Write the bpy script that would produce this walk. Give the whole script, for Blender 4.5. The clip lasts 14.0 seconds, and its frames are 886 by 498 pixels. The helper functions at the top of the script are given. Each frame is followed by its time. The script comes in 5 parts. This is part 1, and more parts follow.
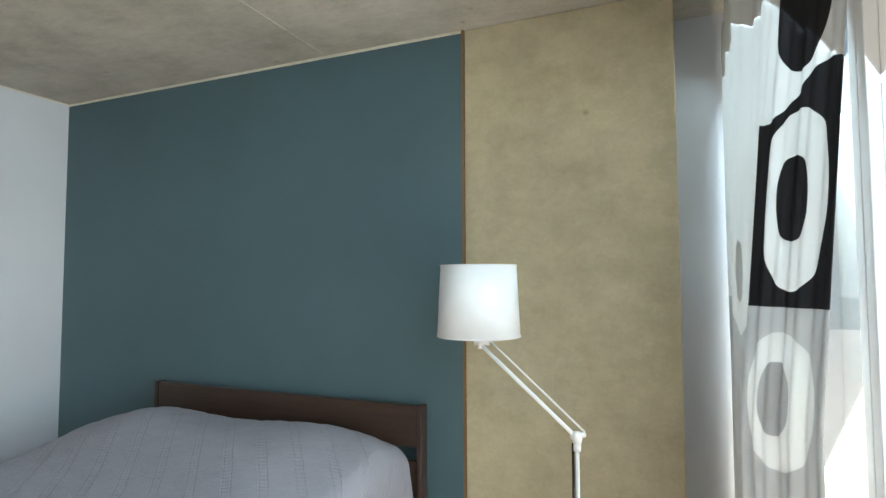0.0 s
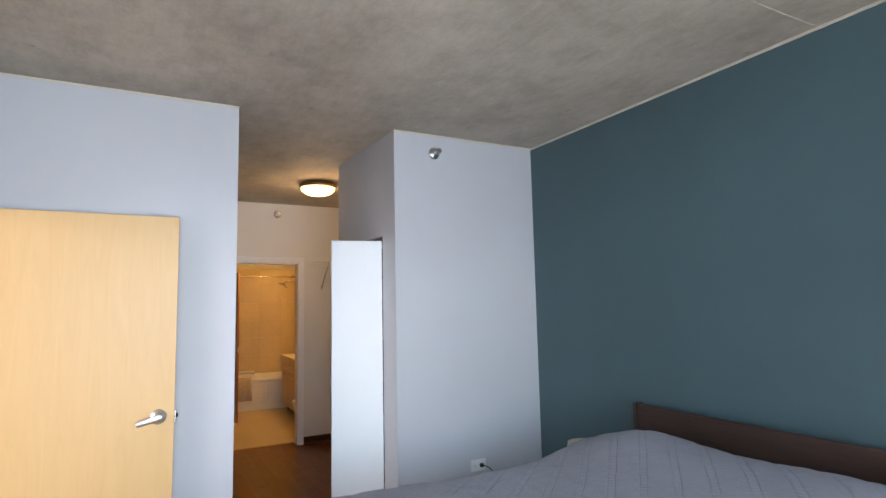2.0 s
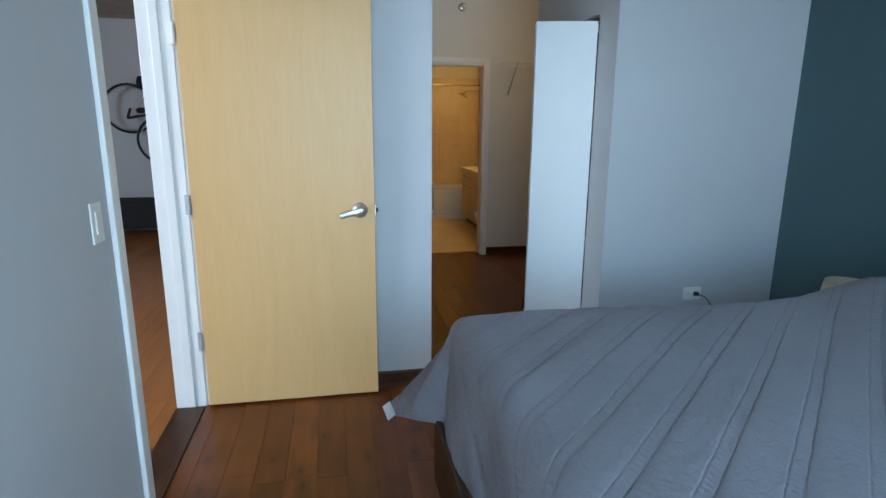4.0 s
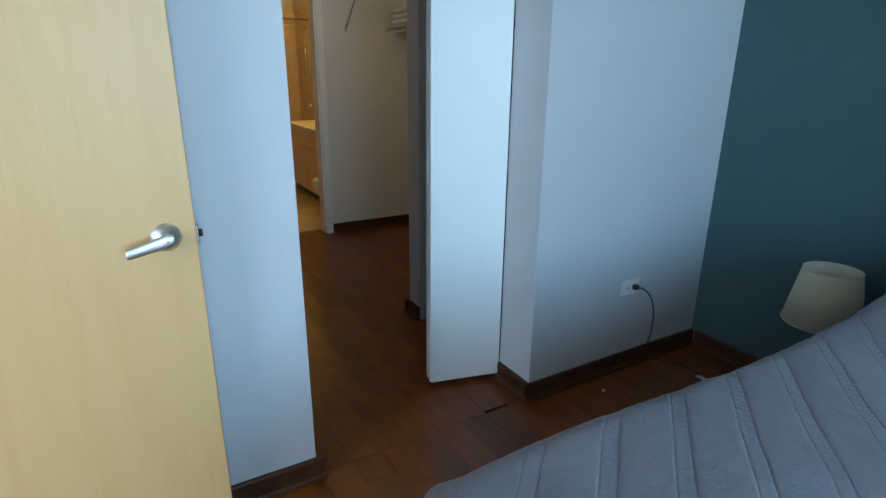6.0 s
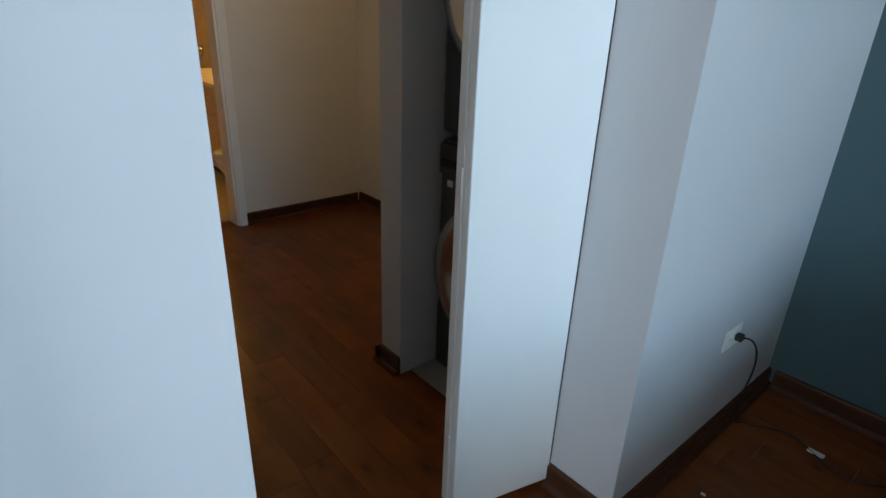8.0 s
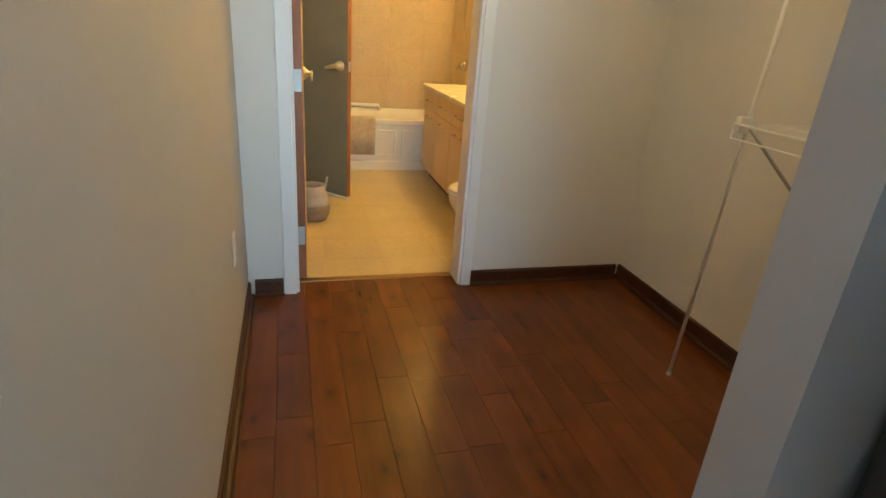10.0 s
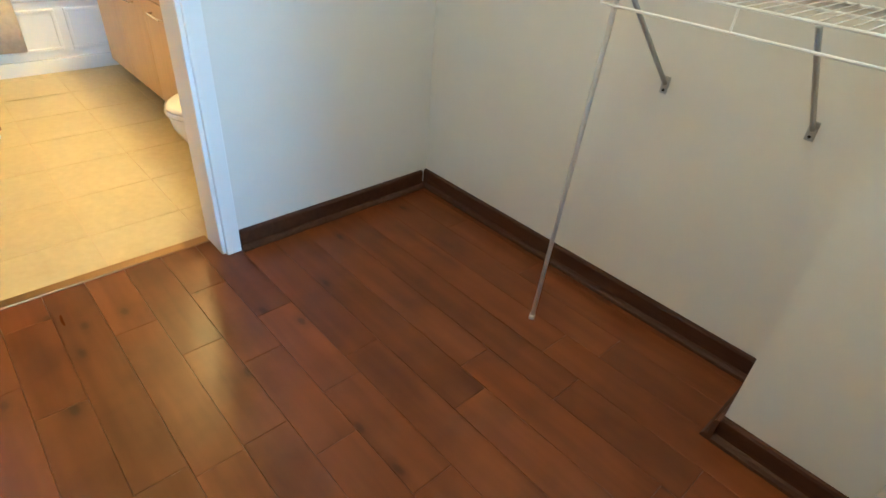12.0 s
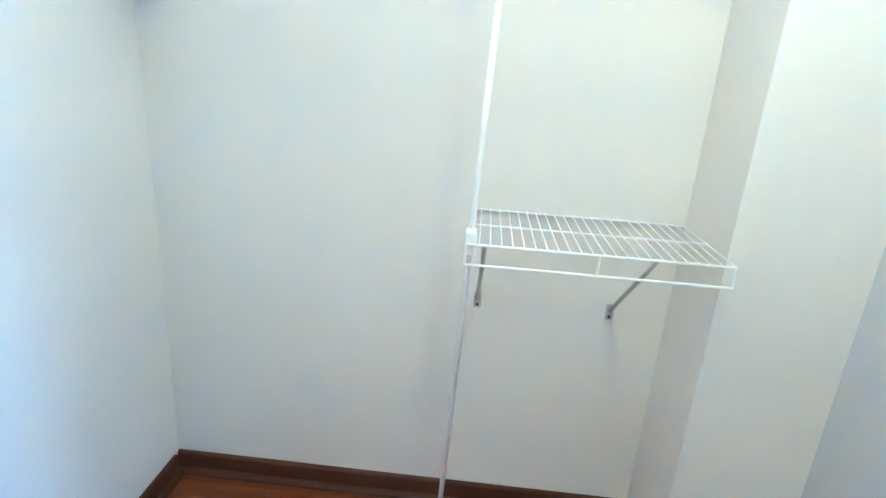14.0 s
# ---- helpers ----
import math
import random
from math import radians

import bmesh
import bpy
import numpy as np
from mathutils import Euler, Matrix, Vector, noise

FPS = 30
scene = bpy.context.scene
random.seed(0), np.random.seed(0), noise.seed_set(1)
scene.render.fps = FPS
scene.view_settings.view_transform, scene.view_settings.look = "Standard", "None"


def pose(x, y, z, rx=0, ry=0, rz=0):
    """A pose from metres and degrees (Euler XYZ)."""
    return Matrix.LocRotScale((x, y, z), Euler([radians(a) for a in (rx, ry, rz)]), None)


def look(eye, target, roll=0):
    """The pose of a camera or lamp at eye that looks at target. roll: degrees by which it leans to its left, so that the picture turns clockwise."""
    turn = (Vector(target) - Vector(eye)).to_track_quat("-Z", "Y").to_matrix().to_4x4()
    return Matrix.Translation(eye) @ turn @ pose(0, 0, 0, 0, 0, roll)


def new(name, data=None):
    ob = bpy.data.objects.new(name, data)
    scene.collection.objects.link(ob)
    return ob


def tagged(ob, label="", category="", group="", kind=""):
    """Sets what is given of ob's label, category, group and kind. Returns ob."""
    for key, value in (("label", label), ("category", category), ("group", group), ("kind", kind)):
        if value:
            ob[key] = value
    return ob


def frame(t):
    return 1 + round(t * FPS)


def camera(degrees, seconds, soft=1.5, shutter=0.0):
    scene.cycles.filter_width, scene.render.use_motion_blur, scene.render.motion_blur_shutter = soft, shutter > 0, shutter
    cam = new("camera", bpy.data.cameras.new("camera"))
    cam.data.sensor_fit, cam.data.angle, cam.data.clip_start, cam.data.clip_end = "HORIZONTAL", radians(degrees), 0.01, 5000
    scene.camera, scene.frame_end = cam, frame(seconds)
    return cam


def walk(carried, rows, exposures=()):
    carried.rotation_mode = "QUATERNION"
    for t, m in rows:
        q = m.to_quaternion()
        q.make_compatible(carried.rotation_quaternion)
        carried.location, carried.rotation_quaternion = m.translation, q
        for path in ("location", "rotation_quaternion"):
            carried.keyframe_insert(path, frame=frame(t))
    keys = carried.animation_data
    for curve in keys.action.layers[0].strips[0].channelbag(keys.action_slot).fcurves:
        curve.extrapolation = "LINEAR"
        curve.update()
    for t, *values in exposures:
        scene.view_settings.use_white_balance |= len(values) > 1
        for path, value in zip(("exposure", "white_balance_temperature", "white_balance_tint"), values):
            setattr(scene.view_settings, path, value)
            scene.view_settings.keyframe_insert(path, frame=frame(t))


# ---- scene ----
cam = camera(78.0, 14.0)
PATH = [
    (0, (3.767, -2.412, 1.54), (2.998, -0.568, 1.649), -0.2),
    (0.5, (3.72, -2.458, 1.589), (2.859, -0.684, 1.924), -0.9),
    (1, (3.564, -2.54, 1.539), (2.42, -0.937, 1.888), -1.4),
    (1.5, (3.443, -2.516, 1.535), (1.937, -1.237, 1.844), -1.3),
    (2, (3.342, -2.58, 1.544), (1.588, -1.64, 1.745), -1.2),
    (2.5, (3.281, -2.589, 1.507), (1.394, -1.927, 1.483), 0.9),
    (3, (3.247, -2.617, 1.425), (1.315, -2.232, 1.08), 2.0),
    (5.3, (2.067, -2.63, 1.396), (0.211, -2.139, 0.837), 0.1),
    (5.5, (1.976, -2.607, 1.407), (0.148, -2.038, 0.827), 0.1),
    (6, (1.68, -2.595, 1.424), (0.039, -1.631, 0.809), 0.5),
    (6.5, (1.406, -2.535, 1.44), (-0.035, -1.306, 0.798), 0.7),
    (7, (1.111, -2.492, 1.414), (-0.218, -1.175, 0.708), 2.0),
    (7.5, (0.782, -2.424, 1.424), (-0.457, -1.06, 0.646), 2.8),
    (8, (0.551, -2.316, 1.38), (-0.837, -1.105, 0.601), 2.2),
    (8.3, (0.388, -2.192, 1.357), (-1.179, -1.204, 0.602), 2.1),
    (8.5, (0.297, -2.109, 1.345), (-1.37, -1.289, 0.605), 2.0),
    (8.6, (0.243, -2.069, 1.335), (-1.462, -1.326, 0.6), 2.1),
    (8.7, (0.196, -2.049, 1.326), (-1.538, -1.375, 0.59), 2.2),
    (10.8, (-0.916, -1.874, 1.294), (-2.697, -1.359, 0.544), 4.6),
    (11, (-1.02, -1.858, 1.31), (-2.745, -1.23, 0.516), 5.0),
    (11.5, (-1.179, -1.769, 1.26), (-2.708, -0.879, 0.327), 4.4),
    (12, (-1.306, -1.645, 1.233), (-2.475, -0.481, 0.102), 5.0),
    (12.5, (-1.384, -1.585, 1.259), (-2.168, -0.213, 0.033), 2.5),
    (13, (-1.622, -1.632, 1.291), (-2.013, -0.051, 0.131), 3.2),
    (13.5, (-1.834, -1.63, 1.329), (-2.019, 0.116, 0.369), 4.3),
    (14, (-2.047, -1.645, 1.44), (-2.163, 0.252, 0.816), 4.0),
]
EXPOSURES = [(0.0, 0.08, 7100, 6), (1.5, 0.1, 6700, 16), (2.2, -0.05, 6500, 14), (3.0, -0.55, 5800, 6), (5.5, -0.5, 5300, -3), (6.5, -0.18, 5050, -5),
             (7.5, 0.0, 5650, -1), (8.0, -0.3, 5800, 1), (8.5, -0.05, 6450, 7), (8.7, 0.15, 6500, 7), (10.8, 1.45, 4850, -10), (11.0, 1.58, 4750, -10), (12.0, 2.03, 4080, -10),
             (12.5, 2.28, 3700, -11), (13.3, 2.85, 3530, -10), (14.0, 2.68, 3430, -9)]
walk(cam, [(t, look(eye, target, roll)) for t, eye, target, roll in PATH], EXPOSURES)

# ---------------------------------------------------------------- light
world = bpy.data.worlds.new("sky")
scene.world = world
world.use_nodes = True
wn = world.node_tree
sky = wn.nodes.new("ShaderNodeTexSky")
sky.sky_type = "NISHITA"
sky.sun_disc = False
sky.dust_density = 5.0
sky.sun_elevation, sky.sun_rotation = radians(42), radians(200)
wn.nodes["Background"].inputs["Strength"].default_value = 0.15
wn.links.new(sky.outputs[0], wn.nodes["Background"].inputs["Color"])
sun = new("sun", bpy.data.lights.new("sun", "SUN"))
sun.data.energy, sun.data.angle, sun.data.color = 3.0, radians(0.5), (1.0, 0.95, 0.88)
sun.rotation_euler = (radians(48), 0, radians(-20))


def area(name, m, sx, sy, watts, colour):
    lamp = new(name, bpy.data.lights.new(name, "AREA"))
    lamp.data.shape, lamp.data.size, lamp.data.size_y = "RECTANGLE", sx, sy
    lamp.data.energy, lamp.data.color = watts, colour
    lamp.matrix_world = m
    return lamp


def point(name, x, y, z, watts, colour, size=0.05):
    lamp = new(name, bpy.data.lights.new(name, "POINT"))
    lamp.data.energy, lamp.data.color, lamp.data.shadow_soft_size = watts, colour, size
    lamp.location = (x, y, z)
    return lamp


SKYLIGHT = area("window_daylight", look((4.31, -1.5, 1.75), (2.0, -1.5, 0.60)), 3.5, 1.5, 100, (0.59, 0.80, 1.0))
SKYLIGHT.data.spread = radians(150)
BOUNCE = area("window_ground_light", look((4.31, -1.5, 0.75), (2.0, -1.5, 1.75)), 3.5, 1.1, 58, (1.0, 0.93, 0.82))
HALLLIGHT = area("hall_daylight", look((1.9, -6.6, 1.9), (0.2, -4.6, 0.8)), 2.0, 1.6, 200, (0.96, 0.97, 1.0))
point("corridor_bulb", -1.812, -1.176, 2.56, 12.0, (1.0, 0.62, 0.28), 0.09)
point("vanity_bulb", -4.67, -0.50, 2.02, 31, (1.0, 0.50, 0.10), 0.10)


# ---------------------------------------------------------------- materials
def material(name, rough=0.6, metal=0.0):
    m = bpy.data.materials.new(name)
    m.use_nodes = True
    b = m.node_tree.nodes["Principled BSDF"]
    b.inputs["Roughness"].default_value = rough
    b.inputs["Metallic"].default_value = metal
    return m, m.node_tree, b


def node(nt, kind, **values):
    n = nt.nodes.new(kind)
    for key, value in values.items():
        n.inputs[key.replace("_", " ")].default_value = value
    return n


def coords(nt, scale=(1, 1, 1), rot=(0, 0, 0), where="Object"):
    tc = nt.nodes.new("ShaderNodeTexCoord")
    mp = nt.nodes.new("ShaderNodeMapping")
    mp.inputs["Scale"].default_value = scale
    mp.inputs["Rotation"].default_value = [radians(a) for a in rot]
    nt.links.new(tc.outputs[where], mp.inputs["Vector"])
    return mp.outputs[0]


def world_coords(nt, scale=(1, 1, 1)):
    g = nt.nodes.new("ShaderNodeNewGeometry")
    mp = nt.nodes.new("ShaderNodeMapping")
    mp.inputs["Scale"].default_value = scale
    nt.links.new(g.outputs["Position"], mp.inputs["Vector"])
    return mp.outputs[0]


def noise_tex(nt, vec, scale, detail=4.0, rough=0.55, distort=0.0):
    n = node(nt, "ShaderNodeTexNoise", Scale=scale, Detail=detail, Roughness=rough, Distortion=distort)
    nt.links.new(vec, n.inputs["Vector"])
    return n.outputs[0]


def ramp(nt, fac, *stops):
    r = nt.nodes.new("ShaderNodeValToRGB")
    e = r.color_ramp.elements
    while len(e) < len(stops):
        e.new(0.5)
    for k, (p, c) in enumerate(stops):
        e[k].position = p
        e[k].color = (*c, 1) if len(c) == 3 else c
    nt.links.new(fac, r.inputs[0])
    return r.outputs[0]


def mixc(nt, a, b, fac, mode="MIX"):
    n = nt.nodes.new("ShaderNodeMix")
    n.data_type, n.blend_type = "RGBA", mode
    for sock, v in ((6, a), (7, b), (0, fac)):
        if isinstance(v, (int, float)):
            n.inputs[sock].default_value = v
        elif isinstance(v, tuple):
            n.inputs[sock].default_value = (*v, 1)
        else:
            nt.links.new(v, n.inputs[sock])
    return n.outputs[2]


def mathn(nt, op, a, b=0.0, c=0.0):
    n = nt.nodes.new("ShaderNodeMath")
    n.operation = op
    for k, v in enumerate((a, b, c)):
        if isinstance(v, (int, float)):
            n.inputs[k].default_value = v
        else:
            nt.links.new(v, n.inputs[k])
    return n.outputs[0]


def bump(nt, b, height, strength=0.2, dist=0.01):
    n = node(nt, "ShaderNodeBump", Strength=strength, Distance=dist)
    nt.links.new(height, n.inputs["Height"])
    nt.links.new(n.outputs[0], b.inputs["Normal"])


def plain(name, colour, rough=0.5, metal=0.0, vary=0.08, scale=6.0, fine=120.0, relief=0.05):
    """A paint, plastic or metal with slight blotches and a fine tooth."""
    m, nt, b = material(name, rough, metal)
    vec = world_coords(nt)
    blot = noise_tex(nt, vec, scale)
    lo = tuple(c * (1 - vary) for c in colour)
    hi = tuple(min(1, c * (1 + vary)) for c in colour)
    nt.links.new(ramp(nt, blot, (0.3, lo), (0.7, hi)), b.inputs["Base Color"])
    tooth = noise_tex(nt, vec, fine, 2)
    rr = mathn(nt, "MULTIPLY_ADD", blot, 0.15, rough - 0.075)
    nt.links.new(rr, b.inputs["Roughness"])
    bump(nt, b, tooth, relief, 0.003)
    return m


def concrete(name, base, warm, light, contrast=0.75):
    m, nt, b = material(name, 0.75)
    vec = world_coords(nt)
    big = noise_tex(nt, vec, 0.8, 4, 0.6, 0.15)
    mid = noise_tex(nt, vec, 3.6, 8, 0.72, 0.12)
    streak = noise_tex(nt, world_coords(nt, (1.0, 3.0, 1.6)), 7.0, 6, 0.75, 0.1)
    fine = noise_tex(nt, vec, 60, 4, 0.7)
    c = ramp(nt, big, (0.32, base), (0.52, warm), (0.72, light))
    c = mixc(nt, c, ramp(nt, mid, (0.36, (0.62, 0.60, 0.57)), (0.50, (0.9, 0.9, 0.89)), (0.64, (1.12, 1.12, 1.12))), contrast, "MULTIPLY")
    c = mixc(nt, c, ramp(nt, streak, (0.38, (0.78, 0.77, 0.75)), (0.62, (1.08, 1.08, 1.08))), 0.38, "MULTIPLY")
    c = mixc(nt, c, ramp(nt, fine, (0.3, (0.82, 0.82, 0.82)), (0.7, (1.0, 1.0, 1.0))), 0.5, "MULTIPLY")
    vor = node(nt, "ShaderNodeTexVoronoi", Scale=2.7)
    nt.links.new(vec, vor.inputs["Vector"])
    pits = ramp(nt, vor.outputs["Distance"], (0.0, (0.4, 0.36, 0.32)), (0.022, (0.75, 0.73, 0.7)), (0.05, (1.0, 1.0, 1.0)))
    c = mixc(nt, c, pits, 0.7, "MULTIPLY")
    nt.links.new(c, b.inputs["Base Color"])
    h = mathn(nt, "MULTIPLY_ADD", mid, 0.7, mathn(nt, "MULTIPLY", fine, 0.5))
    bump(nt, b, h, 0.3, 0.006)
    return m


def wall_paint(name, colour, vary=0.03):
    m, nt, b = material(name, 0.62)
    vec = world_coords(nt)
    blot = noise_tex(nt, vec, 1.3, 4)
    lo, hi = tuple(c * (1 - vary) for c in colour), tuple(c * (1 + vary) for c in colour)
    nt.links.new(ramp(nt, blot, (0.3, lo), (0.7, hi)), b.inputs["Base Color"])
    roller = noise_tex(nt, vec, 260, 3)
    sag = noise_tex(nt, vec, 9, 3)
    bump(nt, b, mathn(nt, "MULTIPLY_ADD", roller, 0.25, sag), 0.10, 0.004)
    return m


def wood(name, dark, mid, light, axis="x", rough=0.4, per_object=True, knots=False, ring=14.0, grain=0.5, spec=0.5):
    """Boards with long grain; the tone differs from piece to piece."""
    m, nt, b = material(name, rough)
    b.inputs["Specular IOR Level"].default_value = spec
    oi = nt.nodes.new("ShaderNodeObjectInfo")
    vec = world_coords(nt)
    shift = nt.nodes.new("ShaderNodeVectorMath")
    shift.operation = "ADD"
    nt.links.new(vec, shift.inputs[0])
    comb = nt.nodes.new("ShaderNodeCombineXYZ")
    for k in range(3):
        nt.links.new(mathn(nt, "MULTIPLY", oi.outputs["Random"], 37.0 + 11 * k), comb.inputs[k])
    nt.links.new(comb.outputs[0], shift.inputs[1])
    src = shift.outputs[0]
    stretch = nt.nodes.new("ShaderNodeMapping")
    stretch.inputs["Scale"].default_value = {"x": (0.9, 9, 9), "y": (9, 0.9, 9), "z": (9, 9, 0.9)}[axis]
    nt.links.new(src, stretch.inputs["Vector"])
    g1 = noise_tex(nt, stretch.outputs[0], 2.2, 3 if knots else 6, 0.45 if knots else 0.65, 0.2 if knots else 1.2)
    g2 = noise_tex(nt, stretch.outputs[0], ring, 2 if knots else 5, 0.4 if knots else 0.7, 0.1 if knots else 0.4)
    c = ramp(nt, g1, (0.28, dark), (0.5, mid), (0.75, light))
    c = mixc(nt, c, ramp(nt, g2, (0.3, (0.72, 0.70, 0.68)), (0.6, (1, 1, 1))), grain, "MULTIPLY")
    if per_object:
        tone = ramp(nt, oi.outputs["Random"], (0.0, (0.58, 0.55, 0.52)), (0.4, (0.90, 0.90, 0.90)), (1.0, (1.22, 1.20, 1.15)))
        c = mixc(nt, c, tone, 0.5 if knots else 0.85, "MULTIPLY")
    if knots:
        flat = nt.nodes.new("ShaderNodeMapping")
        flat.inputs["Scale"].default_value = (0.9, 1.7, 0.2)
        nt.links.new(src, flat.inputs["Vector"])
        warp = nt.nodes.new("ShaderNodeVectorMath")
        warp.operation = "ADD"
        nt.links.new(flat.outputs[0], warp.inputs[0])
        off = nt.nodes.new("ShaderNodeCombineXYZ")
        nt.links.new(mathn(nt, "MULTIPLY", noise_tex(nt, src, 16, 3), 0.03), off.inputs[0])
        nt.links.new(mathn(nt, "MULTIPLY", noise_tex(nt, src, 13, 3), 0.03), off.inputs[1])
        nt.links.new(off.outputs[0], warp.inputs[1])
        v = nt.nodes.new("ShaderNodeTexVoronoi")
        v.voronoi_dimensions = "2D"
        v.inputs["Scale"].default_value = 2.1
        nt.links.new(warp.outputs[0], v.inputs["Vector"])
        k = ramp(nt, v.outputs["Distance"], (0.0, (0.08, 0.05, 0.03)), (0.024, (0.20, 0.15, 0.12)), (0.050, (0.66, 0.60, 0.54)), (0.10, (0.90, 0.87, 0.85)), (0.18, (1, 1, 1)))
        cloud = noise_tex(nt, src, 5.0, 3, 0.5)
        c = mixc(nt, c, ramp(nt, cloud, (0.34, (0.62, 0.56, 0.5)), (0.5, (1, 1, 1)), (0.7, (1.15, 1.15, 1.12))), 0.6, "MULTIPLY")
        c = mixc(nt, c, k, 0.72, "MULTIPLY")
    nt.links.new(c, b.inputs["Base Color"])
    nt.links.new(mathn(nt, "MULTIPLY_ADD", g1 if knots else g2, 0.06 if knots else 0.2, rough - (0.03 if knots else 0.1)), b.inputs["Roughness"])
    bump(nt, b, g1 if knots else g2, 0.08 if knots else 0.12, 0.0003 if knots else 0.003)
    return m


def stone(name, base, light, rough=0.35):
    m, nt, b = material(name, rough)
    vec = world_coords(nt)
    oi = nt.nodes.new("ShaderNodeObjectInfo")
    n1 = noise_tex(nt, vec, 3.5, 6, 0.65, 0.8)
    n2 = noise_tex(nt, vec, 30, 4)
    c = ramp(nt, n1, (0.3, base), (0.7, light))
    c = mixc(nt, c, ramp(nt, n2, (0.3, (0.85, 0.83, 0.8)), (0.7, (1, 1, 1))), 0.6, "MULTIPLY")
    c = mixc(nt, c, ramp(nt, oi.outputs["Random"], (0, (0.88, 0.87, 0.85)), (1, (1.05, 1.04, 1.02))), 0.35, "MULTIPLY")
    nt.links.new(c, b.inputs["Base Color"])
    bump(nt, b, n2, 0.08, 0.003)
    return m


GREY_WALL = wall_paint("light_grey_wall_paint", (0.545, 0.553, 0.580))
WHITE_WALL = wall_paint("warm_white_wall_paint", (0.72, 0.70, 0.66))
BLUE_WALL = wall_paint("slate_blue_wall_paint", (0.065, 0.117, 0.132), 0.06)
CEIL_CONC = concrete("ceiling_concrete", (0.40, 0.365, 0.31), (0.51, 0.465, 0.395), (0.60, 0.545, 0.47), 0.5)
WALL_CONC = concrete("wall_concrete", (0.40, 0.34, 0.225), (0.50, 0.425, 0.28), (0.58, 0.485, 0.32), 0.30)
TRIM = plain("white_trim_paint", (0.80, 0.80, 0.80), 0.4, 0, 0.02)
LEAF_PAINT = plain("white_door_paint", (0.79, 0.81, 0.82), 0.5, 0, 0.012)
PLANK = wood("reddish_brown_floor_wood", (0.120, 0.0325, 0.0054), (0.153, 0.0430, 0.0072), (0.186, 0.0560, 0.0098), "x", 0.29, True, True, 9.0, 0.12, 0.38)
SUBFLOOR = plain("dark_joint", (0.05, 0.018, 0.008), 0.8)
HALL_PLANK = wood("honey_floor_wood", (0.28, 0.10, 0.025), (0.37, 0.145, 0.038), (0.44, 0.19, 0.055), "x", 0.35, True)
BASE_WOOD = wood("dark_brown_baseboard_wood", (0.042, 0.017, 0.008), (0.064, 0.026, 0.012), (0.086, 0.037, 0.017), "x", 0.4, False, False, 14.0, 0.5, 0.3)
MAPLE = wood("maple_veneer", (0.615, 0.388, 0.160), (0.64, 0.41, 0.175), (0.66, 0.43, 0.19), "z", 0.40, False, False, 9.0, 0.035)
# even grey-green for the inner bathroom door's faces; the other flush doors are maple
GREY_DOOR = plain("grey_green_door_face", (0.22, 0.225, 0.18), 0.5, 0, 0.05)
MAPLE_EDGE = wood("door_edge_wood", (0.20, 0.08, 0.035), (0.27, 0.11, 0.05), (0.33, 0.15, 0.07), "z", 0.5, False)
BED_WOOD = wood("dark_brown_bed_wood", (0.024, 0.013, 0.010), (0.040, 0.022, 0.016), (0.056, 0.032, 0.024), "x", 0.38, False)
VANITY_WOOD = wood("vanity_maple", (0.58, 0.40, 0.20), (0.62, 0.44, 0.23), (0.66, 0.48, 0.26), "z", 0.4, False, False, 9.0, 0.10)
SATIN = plain("satin_nickel", (0.74, 0.75, 0.78), 0.40, 1.0, 0.05)
CHROME = plain("satin_chrome", (0.72, 0.72, 0.72), 0.22, 1.0, 0.04)
STEEL = plain("galvanised_steel", (0.50, 0.51, 0.52), 0.45, 0.6)
BLACK = plain("black_plastic", (0.012, 0.012, 0.013), 0.45)
BLACK_METAL = plain("black_wrought_iron", (0.018, 0.017, 0.016), 0.5, 0.6)
GREY_METAL = plain("graphite_appliance", (0.10, 0.105, 0.11), 0.35, 0.6)
WHITE_PLASTIC = plain("white_plastic", (0.78, 0.78, 0.77), 0.35)
WHITE_WIRE = plain("white_coated_wire", (0.82, 0.82, 0.82), 0.35)
CERAMIC = plain("white_ceramic", (0.82, 0.81, 0.78), 0.12, 0, 0.03)
ACRYLIC = plain("white_acrylic_tub", (0.80, 0.79, 0.77), 0.2, 0, 0.03)
COUNTER = plain("cream_countertop", (0.78, 0.74, 0.63), 0.25, 0, 0.02)
TILE = stone("beige_floor_tile", (0.56, 0.47, 0.255), (0.63, 0.535, 0.31))
WALL_TILE = stone("tan_wall_tile", (0.585, 0.465, 0.275), (0.655, 0.53, 0.33), 0.3)
GROUT = plain("tile_grout", (0.60, 0.49, 0.30), 0.85)
TOWEL = plain("beige_towel", (0.50, 0.42, 0.32), 0.95, 0, 0.12, 30, 300, 0.5)
BASKET_W = plain("white_woven_basket", (0.52, 0.46, 0.40), 0.85, 0, 0.12, 40, 200, 0.6)
BASKET_G = plain("natural_woven_basket", (0.30, 0.24, 0.18), 0.85, 0, 0.15, 40, 200, 0.6)
DRYWALL_RAW = plain("laundry_floor_vinyl", (0.30, 0.30, 0.29), 0.6)
CLOTH_DARK = plain("dark_sofa_cloth", (0.02, 0.02, 0.022), 0.9, 0, 0.2, 20, 250, 0.4)
CAULK = plain("brown_caulk", (0.20, 0.11, 0.05), 0.8)
BEAD = plain("cream_ceiling_bead", (0.62, 0.57, 0.47), 0.7)
BRASS = plain("antique_brass_trim", (0.30, 0.18, 0.07), 0.35, 0.9)


